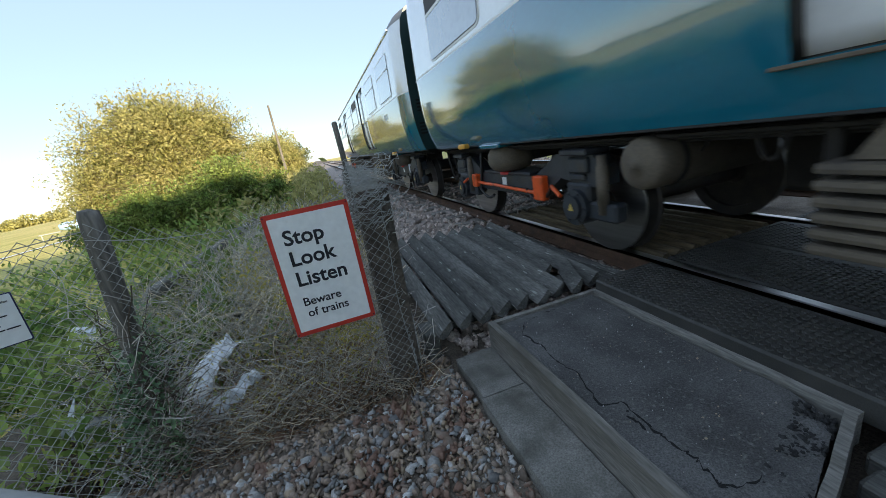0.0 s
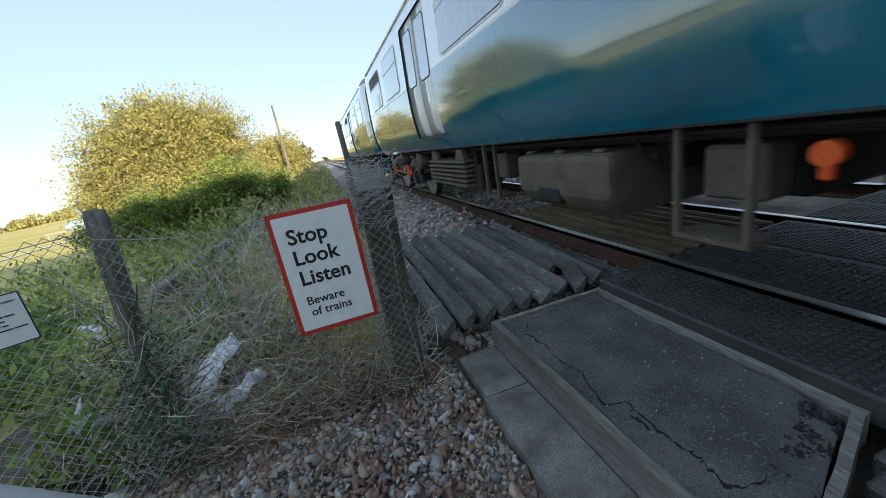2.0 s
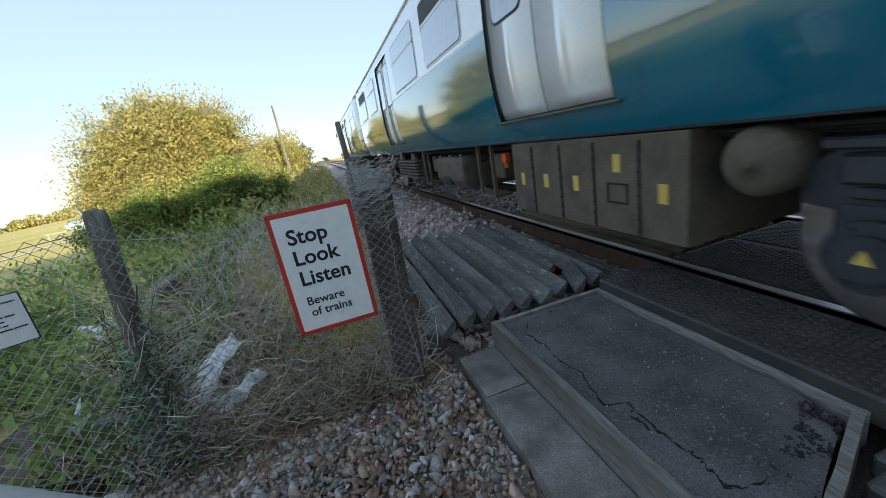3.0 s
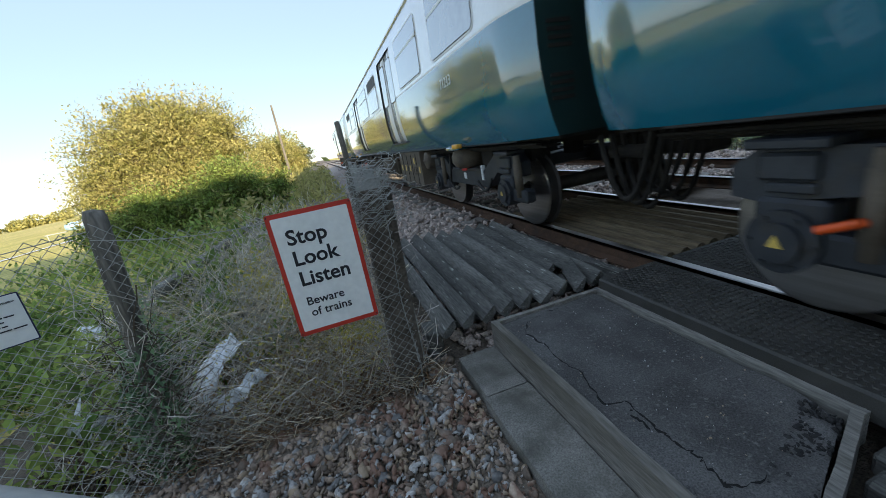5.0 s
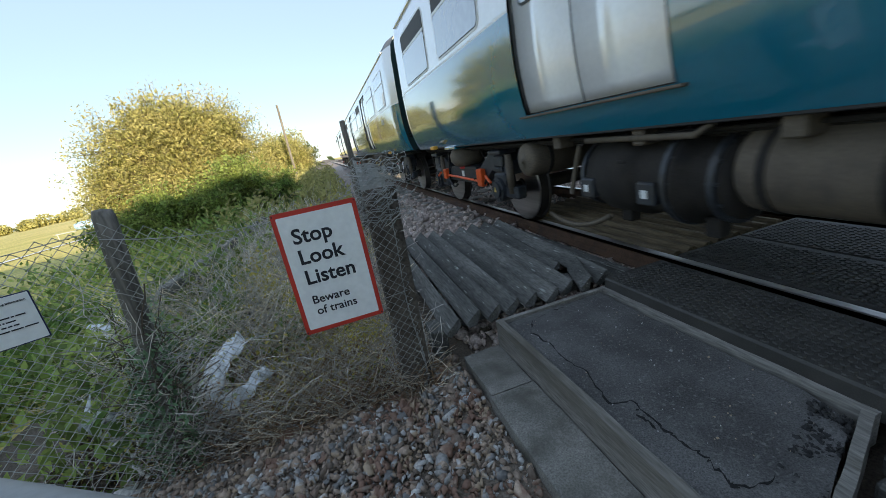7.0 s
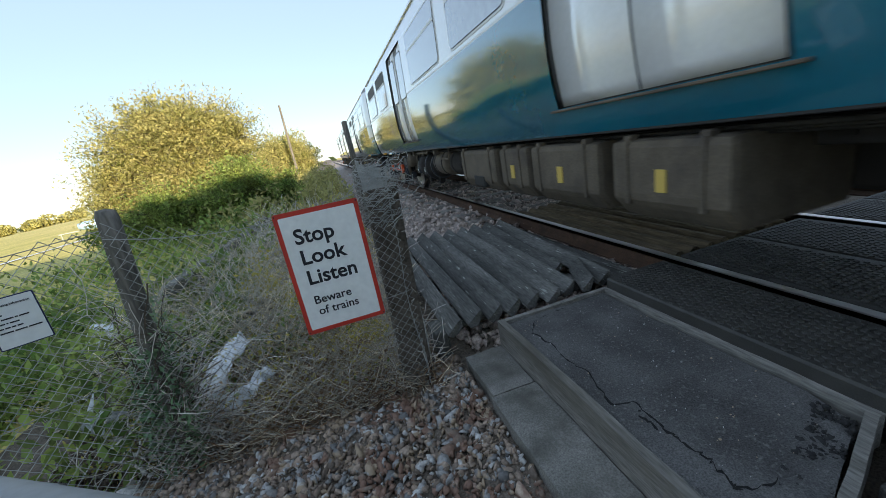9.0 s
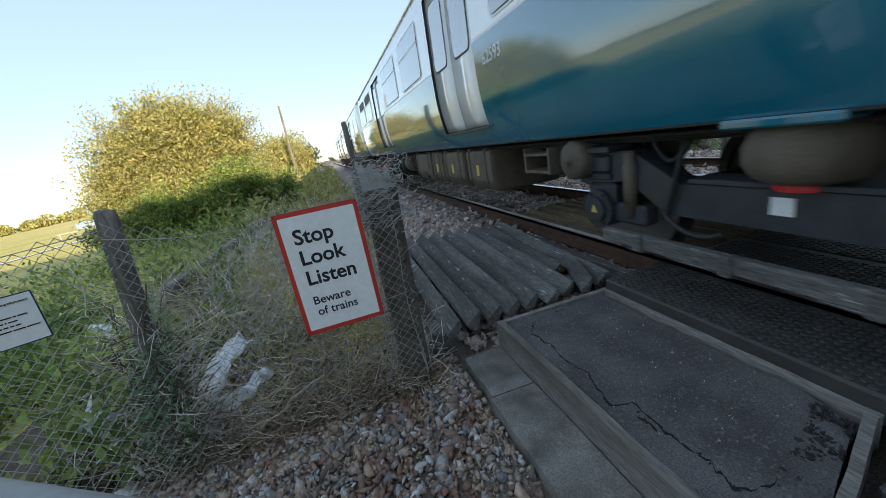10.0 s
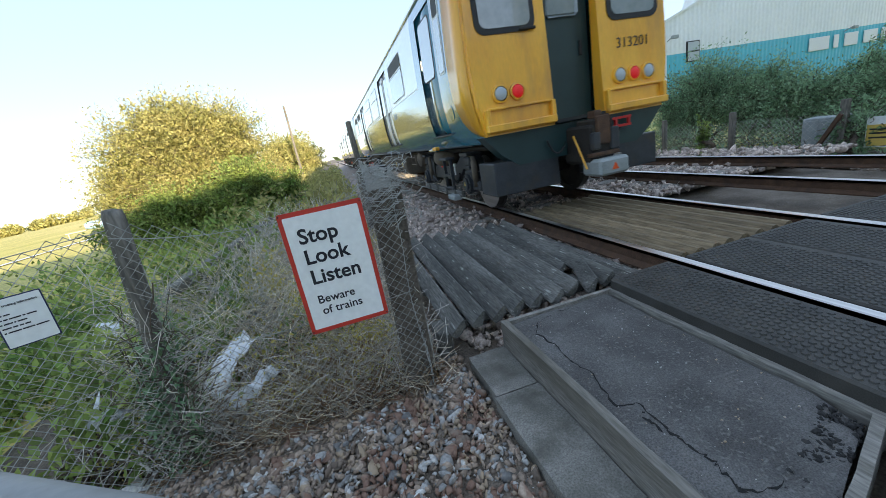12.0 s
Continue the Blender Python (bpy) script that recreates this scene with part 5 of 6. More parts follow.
def chain_link(name, p0, p1, z0, z1, cell, label, r=0.0017, seed=1, parent=None, wob=0.012, top=None):
    """Interlocked zigzag wires between two ends of a fence bay."""
    rng = np.random.default_rng(seed)
    p0, p1 = np.array(p0, float), np.array(p1, float)
    L = np.linalg.norm(p1 - p0)
    u = (p1 - p0) / L
    nrm = np.array([-u[1], u[0], 0.0])
    n = int(2 * L / cell)
    paths = []
    for i in range(n + 1):
        ztop = z1 if top is None else top(i / n)
        k = int((ztop - z0) / (cell * 0.5))
        P = []
        for j in range(k + 1):
            s = (i + (1.04 if (j + i) % 2 else -0.04)) * cell * 0.5
            z = z0 + j * cell * 0.5
            bulge = wob * 2.2 * noise.noise(Vector((s * 1.3, z * 1.3, seed)))
            sag = wob * noise.noise(Vector((s * 2, z * 2, seed + 9)))
            q = p0[:2] + u[:2] * (s + sag)
            P.append((q[0] + nrm[0] * (bulge + (0.002 if j % 2 else -0.002)), q[1] + nrm[1] * (bulge + (0.002 if j % 2 else -0.002)), z + sag))
        if len(P) > 2:
            paths.append(P)
    V, F = tubes(paths, r, 3)
    return V, F


def fence():
    f = thing("chain_link_fence", pose(0, 0, 0), "sagging galvanised chain-link fence with weathered posts", "fence")

    def top(u):
        return 1.30 - 0.22 * math.sin(math.pi * min(1, max(0, u)) * 1.0) + 0.06 * u
    V, F = chain_link("mesh", (-5.2, FY - 0.82, 0), (-3.48, FY, 0), -0.36, 1.1, 0.056, "", 0.0024, 2, top=lambda u: 0.98 + 0.10 * u)
    obj("mesh", mesh_of("mesh", V, F, M["wire"]), f)
    V, F = chain_link("mesh", (-3.45, FY, 0), (-2.10, FY, 0), -0.36, 1.1, 0.056, "", 0.0024, 3, top=lambda u: 1.10 - 0.16 * math.sin(math.pi * u) + 0.02 * u)
    obj("mesh", mesh_of("mesh", V, F, M["wire"]), f)
    # wrap at the corner post, and the run beside the track
    V, F = chain_link("mesh", (-2.10, FY, 0), (-2.02, FY + 0.32, 0), -0.36, 1.1, 0.054, "", 0.0019, 4, wob=0.03)
    obj("mesh", mesh_of("mesh", V, F, M["wire"]), f)
    V, F = chain_link("mesh", (-2.06, FY + 0.1, 0), (-1.7, 9.5, 0), -0.36, 1.05, 0.060, "", 0.0019, 5, wob=0.05)
    obj("mesh", mesh_of("mesh", V, F, M["wire"]), f)

    def post(x, y, h, r, lean, name="post"):
        bm = bmesh.new()
        prof = [(r * 1.08, 0), (r * 1.03, h * 0.3), (r, h * 0.7), (r * 0.97, h - 0.03), (r * 0.8, h), (0.004, h + 0.008)]
        lathe(bm, prof, pose(x, y, -0.40, lean[0], lean[1], 0), 14)
        for v in bm.verts:
            nv = noise.noise_vector(v.co * 9)
            v.co += nv * 0.008
        part(name, bm, M["darkpost" if name == "corner_post" else "post"], f, "weathered grey timber post", True)
    post(-3.56, FY + 0.05, 1.55, 0.050, (0, 4.5))
    bm = bmesh.new()
    box(bm, (0, 0, 0.69), (0.19, 0.07, 1.38), 0.008, pose(-2.15, FY + 0.09, -0.40, 0, 1.0, 8))
    bmesh.ops.subdivide_edges(bm, edges=bm.edges[:], cuts=3, use_grid_fill=True)
    for v in bm.verts:
        v.co += noise.noise_vector(v.co * 8) * 0.006
    part("corner_board", bm, M["darkpost"], f, "dark rotten board behind the mesh")
    # loose roll of mesh gathered over the corner
    rg = np.random.default_rng(77)
    rolls = []
    for k in range(70):
        a0, h = rg.uniform(0, 6.28), rg.uniform(0.78, 1.12)
        ctr = np.array([-2.13 + rg.normal(0, 0.05), FY + 0.06 + rg.normal(0, 0.03), h])
        rolls.append([ctr + np.array([0.11 * math.cos(a0 + 0.5 * j), 0.07 * math.sin(a0 + 0.5 * j), 0.02 * (j % 2) + 0.012 * j - 0.04]) for j in range(9)])
    V, F = tubes(rolls, 0.002, 3)
    obj("rolled_mesh", mesh_of("rolled_mesh", V, F, M["wire"]), f, label="rolled up loose mesh")
    post(-1.98, 6.2, 1.35, 0.05, (0, 0))
    post(-1.66, 9.6, 2.42, 0.07, (0, -2))
    V, F = tubes([bez((-5.2, FY - 0.82, 0.95), (-3.47, FY, 1.06), 0.0, 6), bez((-3.47, FY, 1.02), (-2.1, FY, 1.04), 0.10, 10), bez((-3.47, FY, 0.35), (-2.1, FY, 0.35), 0.03, 8), bez((-5.2, FY - 0.82, 0.3), (-3.47, FY, 0.34), 0.02, 8)], 0.0022, 5)
    obj("line_wire", mesh_of("line_wire", V, F, M["wire"]), f)


fence()


def plate(w, h, r, d):
    P = rounded_rect(-w / 2, w / 2, -h / 2, h / 2, r, 4)
    bm = bmesh.new()
    a = [bm.verts.new((x, -d, z)) for x, z in P]
    b = [bm.verts.new((x, 0, z)) for x, z in P]
    bm.faces.new(a)
    bm.faces.new(b[::-1])
    for i in range(len(P)):
        bm.faces.new((a[i], b[i], b[(i + 1) % len(P)], a[(i + 1) % len(P)]))
    bmesh.ops.recalc_face_normals(bm, faces=bm.faces)
    return bm


UPRIGHT = Matrix.Rotation(math.pi / 2, 4, "X")


def warning_sign():
    s = thing("warning_sign", pose(-2.495, FY - 0.06, 0.625, 0, -0.5, 0), "white enamel warning sign with red border, wired to the fence", "sign")
    part("border", plate(0.438, 0.695, 0.012, 0.004), M["signred"], s, "red border plate")
    part("face", plate(0.392, 0.645, 0.006, 0.0065), M["signwhite"], s, "white enamelled face")
    for words, x, z, size in (("Stop", -0.146, 0.172, 0.113), ("Look", -0.143, 0.056, 0.113), ("Listen", -0.141, -0.060, 0.113), ("Beware", -0.140, -0.176, 0.067), ("of trains", -0.132, -0.243, 0.067)):
        text_mesh("lettering", words, size, M["ink"], s, Matrix.Translation((x, -0.0075, z)) @ UPRIGHT, 0.0006, 0.0024 if size > 0.1 else 0.0008)
    bm = bmesh.new()
    for x in (-0.21, 0.21):
        for z in (-0.335, 0.335):
            cyl(bm, (x, -0.007, z), (x, 0.03, z), 0.004, 8)
    part("fixing_wire", bm, M["rubber"], s)


warning_sign()


def info_sign():
    s = thing("information_sign", pose(-3.785, FY - 0.185, 0.775, 0, 0, 25.5), "small white information sign with dark blue edge on fence", "sign")
    part("border", plate(0.166, 0.222, 0.006, 0.004), M["bluebar"], s)
    part("face", plate(0.156, 0.212, 0.004, 0.006), M["signwhite"], s, "white plastic face")
    text_mesh("lettering", "Level crossing information", 0.0128, M["ink"], s, Matrix.Translation((-0.073, -0.007, 0.074)) @ UPRIGHT, 0.0005, 0.0003)
    for k, words in enumerate(((0.030, 0.034), (0.020, 0.022, 0.062, 0.016, 0.052), (0.012, 0.046, 0.010, 0.050), (0.048, 0.026, 0.022, 0.030), (0.012, 0.068, 0.064, 0.072))):
        x = -0.072
        for w in [0.58 * v for v in words]:
            bm = bmesh.new()
            box(bm, (x + w / 2, -0.0068, 0.038 - 0.019 * k), (w, 0.001, 0.0055))
            part("text_bar", bm, M["ink"], s)
            x += w + 0.004


info_sign()


def gate():
    g = thing("gate", pose(0, 0, 0), "pale galvanised tube gate at the crossing entrance", "gate")
    a, b = Vector((-3.36, 0.423, 0.952)), Vector((-1.90, -0.49, 0.952))
    bm = bmesh.new()
    cyl(bm, a, b, 0.024, 20)
    part("top_rail", bm, M["gatepaint"], g, "pale rounded top rail", True)
    for p in (a, b):
        bm = bmesh.new()
        cyl(bm, (p.x, p.y, -0.4), (p.x, p.y, 0.97), 0.024, 16)
        part("stile", bm, M["gatepaint"], g, "", True)
    bm = bmesh.new()
    cyl(bm, (a.x, a.y, 0.0), (b.x, b.y, 0.0), 0.02, 12)
    part("bottom_rail", bm, M["gatepaint"], g, "", True)


gate()


# ---- vegetation ----
def tangle(name, n, xr, yr, zr, rng, length, r, material, label, cat, dens=None, flat=0.5, parent=None):
    P = []
    rad = []
    for _ in range(n):
        x, y = rng.uniform(*xr), rng.uniform(*yr)
        z = ground_z(x, y) + rng.uniform(*zr) * (rng.random() if dens is None else dens(x, y))
        d = rng.normal(0, 1, 3)
        d[2] = abs(d[2]) * flat
        d /= np.linalg.norm(d)
        L = length * rng.uniform(0.4, 1.5)
        p = np.array([x, y, float(z)])
        pts = [p.copy()]
        for k in range(4):
            d = d + rng.normal(0, 0.28, 3) + np.array([0, 0, -0.10])
            d /= np.linalg.norm(d)
            p = p + d * L / 4
            p[2] = max(p[2], float(ground_z(p[0], p[1])) + 0.004)
            p[1] = max(p[1], yr[0] - 0.03)
            pts.append(p.copy())
        P.append(pts)
        rad.append(r * rng.uniform(0.5, 1.5))
    V, F = tubes(P, rad, 3)
    return tagged(new(name, mesh_of(name, V, F, material)), label, cat, kind="stuff")


RNG = np.random.default_rng(21)
tangle("dead_grass", 3000, (-3.6, -2.05), (1.75, 3.0), (0.0, 0.26), RNG, 0.24, 0.0019, M["straw"], "tangled dry grass stalks behind the fence", "dry grass", flat=0.45)
tangle("dead_grass", 3200, (-3.7, -2.05), (1.74, 2.8), (0.0, 0.16), RNG, 0.22, 0.0019, M["deadleaf"], "matted brown stalks along the foot of the fence", "dry grass", flat=0.3)
tangle("dead_grass", 6200, (-4.6, -2.1), (2.6, 6.5), (0.0, 0.45), RNG, 0.40, 0.0026, M["straw"], "dry grass bank beside the track", "dry grass", flat=0.7)
tangle("dead_twigs", 520, (-4.4, -2.0), (1.78, 3.4), (0.0, 0.6), RNG, 0.36, 0.0022, M["twig"], "grey dead brambles caught in the fence", "brambles", flat=0.9)
tangle("dead_twigs", 420, (-2.32, -2.06), (1.84, 2.3), (0.0, 1.2), RNG, 0.16, 0.0018, M["twig"], "dead creeper stems over the corner post", "brambles", flat=1.2)
tangle("dead_twigs", 520, (-3.64, -3.36), (1.76, 1.95), (0.0, 1.3), RNG, 0.26, 0.0017, M["twig"], "dead creeper stems over the post", "brambles", flat=1.2)
tangle("dead_twigs", 2600, (-4.0, -2.2), (3.4, 9.0), (0.0, 0.6), RNG, 0.5, 0.003, M["twig"], "grey scrub along the line", "scrub", flat=1.2)


def weeds(name, n, xr, yr, hz, size, material, label, cat, seed):
    rng = np.random.default_rng(seed)
    x, y = rng.uniform(*xr, n), rng.uniform(*yr, n)
    patch = np.array([noise.noise(Vector((a * 1.6, b * 1.6, seed))) for a, b in zip(x, y)])
    k = patch > -0.12
    x, y, patch = x[k], y[k], patch[k]
    z = ground_z(x, y) + rng.random(len(x)) ** 1.3 * hz * (0.5 + patch)
    V, F = leaf_cloud(np.stack([x, y, z], 1), size, rng, 0.8)
    tagged(new(name, np_mesh(name, V, F, material)), label, cat, kind="stuff")


weeds("weeds", 11000, (-6.2, -3.5), (1.75, 5.0), 0.75, 0.050, M["green"], "lush green weeds growing behind the fence", "weeds", 3)
weeds("weeds", 6500, (-4.2, -2.2), (2.0, 4.8), 0.45, 0.022, M["green"], "green weeds among dry grass", "weeds", 4)
weeds("weeds", 9000, (-8.5, -3.0), (4.5, 12.0), 1.0, 0.055, M["green"], "green scrub bank below the bush", "weeds", 6)
weeds("leaf_litter", 16000, (-4.4, -2.06), (1.76, 4.6), 0.10, 0.022, M["litter"], "dark brown leaf litter under the grass", "leaf litter", 13)
weeds("dead_leaves", 3600, (-3.7, -2.1), (1.85, 3.4), 0.30, 0.018, M["deadleaf"], "brown dead leaves caught in the grass", "dead leaves", 14)
weeds("seed_heads", 4200, (-4.2, -2.2), (1.85, 3.2), 0.50, 0.014, M["tuft"], "pale yellow seed heads", "dry flowers", 9)
weeds("seed_heads", 2400, (-4.4, -2.4), (2.6, 4.8), 0.6, 0.02, M["tuft"], "pale yellow seed heads", "dry flowers", 10)
weeds("scrub", 12000, (-5.2, -1.95), (7.5, 36.0), 1.3, 0.085, M["willow"], "yellow-green scrub along the line", "scrub", 16)
weeds("scrub", 5000, (-3.6, -2.0), (4.5, 10.0), 0.7, 0.04, M["tuft"], "pale dry scrub beside the track", "scrub", 17)
tangle("dead_twigs", 300, (-3.64, -3.36), (1.78, 1.95), (0.0, 1.1), RNG, 0.24, 0.003, M["bark"], "dark dead creeper stems over the post", "brambles", flat=1.2)
weeds("ivy_leaves", 2600, (-3.66, -3.42), (1.74, 1.98), 1.15, 0.020, M["ivy"], "ivy leaves clinging to the post", "ivy", 12)


def flower_clumps():
    rng = np.random.default_rng(71)
    spots = [(-2.75, 2.35, 0.30), (-2.60, 2.30, 0.12), (-2.48, 2.2, -0.02), (-3.05, 2.9, 0.32), (-2.85, 2.75, 0.10), (-3.95, 2.5, -0.02), (-3.85, 2.35, -0.14), (-2.35, 2.15, -0.02), (-3.2, 3.2, 0.38)]
    C = np.concatenate([np.array(p) + rng.normal(0, 1, (150, 3)) * (0.075, 0.05, 0.055) for p in spots])
    V, F = leaf_cloud(C, 0.013, rng, 0.8)
    tagged(new("yellow_flowers", np_mesh("yellow_flowers", V, F, M["tuft"])), "clumps of small yellow flowers among dry grass", "flowers", kind="stuff")


flower_clumps()


def shrub(name, base, lobes, n, leaf, material, label, cat, seed, limb=0.08, group=""):
    """Stems from the base into lobes of many small leaves, with gaps and an uneven edge."""
    rng = np.random.default_rng(seed)
    t = thing(name, pose(*base), label, cat, group)
    paths, rad, C = [], [], []
    tot = sum(r[0] * r[1] * r[2] for _, r in lobes)
    for c, r in lobes:
        c, r = np.array(c, float), np.array(r, float)
        paths.append(bez((rng.normal(0, 0.15), rng.normal(0, 0.15), 0), c, -0.1 * c[2], 8, 0.06, rng))
        rad.append(limb * 0.7)
        k = int(n * r[0] * r[1] * r[2] / tot)
        tw = max(12, k // 55)
        d = rng.normal(0, 1, (tw, 3))
        d /= np.linalg.norm(d, axis=1)[:, None]
        tip = c + d * r * rng.uniform(0.5, 1.15, tw)[:, None]
        for q in tip:
            paths.append(bez(c + (q - c) * 0.15, q, 0, 5, 0.05, rng))
            rad.append(limb * 0.06)
        i = rng.integers(0, tw, k)
        u = rng.uniform(0.4, 1.08, k)[:, None]
        C.append(c + (tip[i] - c) * u + rng.normal(0, 0.085 * r.mean(), (k, 3)))
    V, F = tubes(paths, rad, 5)
    obj("trunk", mesh_of("trunk", V, F, M["bark"], smooth=True), t)
    V, F = leaf_cloud(np.concatenate(C), leaf, rng, 0.5)
    obj("crown", np_mesh("crown", V, F, material), t)
    return t


BUSHY = 15.0
gz = float(ground_z(-6.6, BUSHY))
shrub("willow_bush", (-7.0, BUSHY, gz), [((0.1, 0, 3.3), (1.9, 1.6, 1.45)), ((-1.5, 0.3, 2.9), (1.5, 1.4, 1.5)), ((1.4, 0.2, 2.8), (1.5, 1.3, 1.5)), ((-2.2, -0.2, 1.6), (1.2, 1.2, 1.5)),
      ((0.2, -0.5, 1.6), (2.2, 1.5, 1.5)), ((2.1, 0, 1.3), (1.2, 1.3, 1.3)), ((-0.5, 0.2, 3.9), (1.1, 1.1, 0.8)), ((0.8, 0.2, 3.4), (1.0, 1.0, 0.8))],
      110000, 0.045, M["willow"], "large rounded willow bush with yellow-green spring leaves", "bush", 31)
shrub("shrub", (-7.4, 12.9, float(ground_z(-7.4, 12.9))), [((0, 0, 0.9), (1.3, 1.0, 0.9)), ((1.5, 0.1, 0.9), (1.2, 0.9, 0.9)), ((-1.3, 0.2, 0.6), (1.0, 0.8, 0.7))], 26000, 0.045, M["green"], "green shrub growing below the willow", "bush", 35)
shrub("shrub", (-5.0, 12.2, float(ground_z(-5.0, 12.2))), [((0, 0, 1.1), (1.1, 0.9, 1.0)), ((0.9, 0.3, 0.8), (0.9, 0.8, 0.8))], 18000, 0.045, M["green"], "green shrub growing below the willow", "bush", 36)
shrub("shrub", (-6.2, 36.0, -0.4), [((0, 0, 2.6), (2.1, 1.6, 1.9)), ((1.7, 0, 2.0), (1.6, 1.3, 1.6)), ((-2.2, 0, 1.4), (1.9, 1.4, 1.5))], 16000, 0.10, M["willow"], "yellow-green shrub beside the line", "bush", 33)
shrub("shrub", (-6.1, 45.0, -0.4), [((0, 0, 3.0), (2.4, 1.8, 2.4)), ((1.6, 0, 2.2), (1.8, 1.3, 1.9))], 14000, 0.12, M["willow"], "yellow-green shrub beside the line", "bush", 34)


def concrete_beam():
    bm = bmesh.new()
    a, b = Vector((-4.29, 4.06, 0.17)), Vector((-3.95, 8.7, 0.17))
    m = look(a, b)
    box(bm, (0, 0, -(b - a).length / 2), (0.12, 0.11, (b - a).length), 0.012, m)
    for u in (0.15, 0.5, 0.85):
        p = a.lerp(b, u)
        box(bm, (p.x, p.y, (p.z - 0.5) / 2), (0.10, 0.10, p.z + 0.5))
    ob = part("concrete_rail", bm, M["concrete"])
    tagged(ob, "pale concrete rail on short stubs in the weeds", "concrete rail")
    bm = bmesh.new()
    box(bm, (0, 0, 0), (0.16, 1.3, 0.16), 0.02, pose(-3.68, 3.40, -0.22, 0, 0, -6))
    ob = part("old_sleeper", bm, M["timber"])
    tagged(ob, "old grey timber half buried in dry grass", "timber")


concrete_beam()


def rubbish(pts, seed, label):
    """A crumpled sheet of torn plastic."""
    x, y, z, a, w, h = pts
    V, F = [], []
    nx, ny = 14, 20
    for j in range(ny + 1):
        for i in range(nx + 1):
            u, v = i / nx - 0.5, j / ny - 0.5
            e = 1 - 0.35 * abs(noise.noise(Vector((u * 4, v * 4, seed))))
            d = noise.noise_vector(Vector((u * 3.5, v * 4.5, seed))) * 0.07
            V.append((u * w * e + d.x * 0.5, v * h * e + d.y * 0.5, 0.05 + d.z + 0.06 * (0.25 - u * u) * 4 * 0.5))
    for j in range(ny):
        for i in range(nx):
            k = j * (nx + 1) + i
            F.append((k, k + 1, k + nx + 2, k + nx + 1))
    me = mesh_of("torn_plastic", V, F, M["plastic"], smooth=True)
    bm = bmesh.new()
    bm.from_mesh(me)
    solid(bm, 0.004)
    bm.to_mesh(me)
    bm.free()
    ob = new("torn_plastic", me)
    ob.matrix_basis = pose(x, y, z, 18, 0, a)
    tagged(ob, label, "litter", "litter behind the fence")


rubbish((-3.43, 2.40, -0.12, -22, 0.21, 0.54), 2.0, "crumpled torn white plastic sack in dry grass")
rubbish((-3.22, 2.11, -0.20, -80, 0.13, 0.38), 5.0, "torn strip of white plastic on dry grass")
rubbish((-4.66, 3.45, -0.02, 12, 0.20, 0.50), 8.0, "scrap of white plastic among weeds")
rubbish((-4.05, 2.12, -0.14, 50, 0.09, 0.14), 11.0, "small scrap of white plastic among weeds")


def bleached_branch(pts, r, label):
    """A bare pale branch with short side stubs."""
    rng = np.random.default_rng(int(r * 10000))
    paths, rad = [], []
    for a, b in zip(pts, pts[1:]):
        paths.append(bez(a, b, 0.0, 5, 0.006, rng))
        rad.append(r)
        m = (np.array(a) + np.array(b)) / 2
        paths.append(bez(m, m + rng.normal(0, 0.07, 3) + np.array([0, 0, 0.03]), 0.0, 3, 0.004, rng))
        rad.append(r * 0.6)
    V, F = tubes(paths, rad, 6)
    tagged(new("branch", mesh_of("branch", V, F, M["bleached"], smooth=True)), label, "branch", "bleached branches behind the fence")


bleached_branch([(-4.06, 2.29, -0.19), (-3.96, 2.08, -0.20), (-3.85, 1.92, -0.22), (-3.80, 1.84, -0.26), (-3.74, 1.80, -0.32)], 0.010, "bleached crooked dead branch among weeds")
bleached_branch([(-3.80, 2.19, -0.10), (-4.01, 1.90, -0.20)], 0.006, "thin bleached stick lying across weeds")
bleached_branch([(-3.50, 1.98, -0.06), (-3.45, 1.86, -0.24)], 0.007, "short pale broken stick by the fence post")

# ---- distance ----


def far_pole():
    p = thing("utility_pole", pose(-4.9, 34.0, -0.4), "slender grey timber utility pole", "pole")
    bm = bmesh.new()
    cyl(bm, (0, 0, 0), (0, 0, 6.4), 0.12, 10, 0.08)
    part("shaft", bm, M["post"], p)


far_pole()


def far_trees():
    rng = np.random.default_rng(41)
    C = []
    for k in range(60):
        u = k / 59
        x, y = -330 + 160 * u + rng.normal(0, 4), 190 + 130 * u + rng.normal(0, 6)
        h = rng.uniform(3.0, 7.5)
        z0 = float(ground_z(x, y))
        n = 260
        d = rng.normal(0, 1, (n, 3))
        d /= np.linalg.norm(d, axis=1)[:, None]
        C.append(np.array([x, y, z0 + h * 0.5]) + d * np.array([rng.uniform(4, 8), 4, h * 0.55]) * rng.uniform(0.6, 1.05, (n, 1)))
    V, F = leaf_cloud(np.concatenate(C), 1.0, rng, 0.4)
    tagged(new("far_trees", np_mesh("far_trees", V, F, M["willow"])), "distant row of trees along the field", "trees", kind="stuff")
    bm = bmesh.new()
    d = Vector((1.5, 4.4, 0)).normalized()
    e = Vector((-d.y, d.x, 0))
    p0 = Vector((-18.8, 24.0, 0))
    for u0, u1, w0, w1 in ((-14, 1.2, 0.0, 0.9), (1.3, 3.0, 0.1, 0.8), (3.1, 26, 0.0, 1.0)):
        q = [p0 + d * u0 + e * w0, p0 + d * u1 + e * w0, p0 + d * u1 + e * w1, p0 + d * u0 + e * w1]
        bm.faces.new([bm.verts.new((v.x, v.y, float(ground_z(v.x, v.y)) + 0.04)) for v in q])
    tagged(part("runway", bm, M["label_white"]), "pale strip of concrete across the field", "runway", kind="structure")


far_trees()


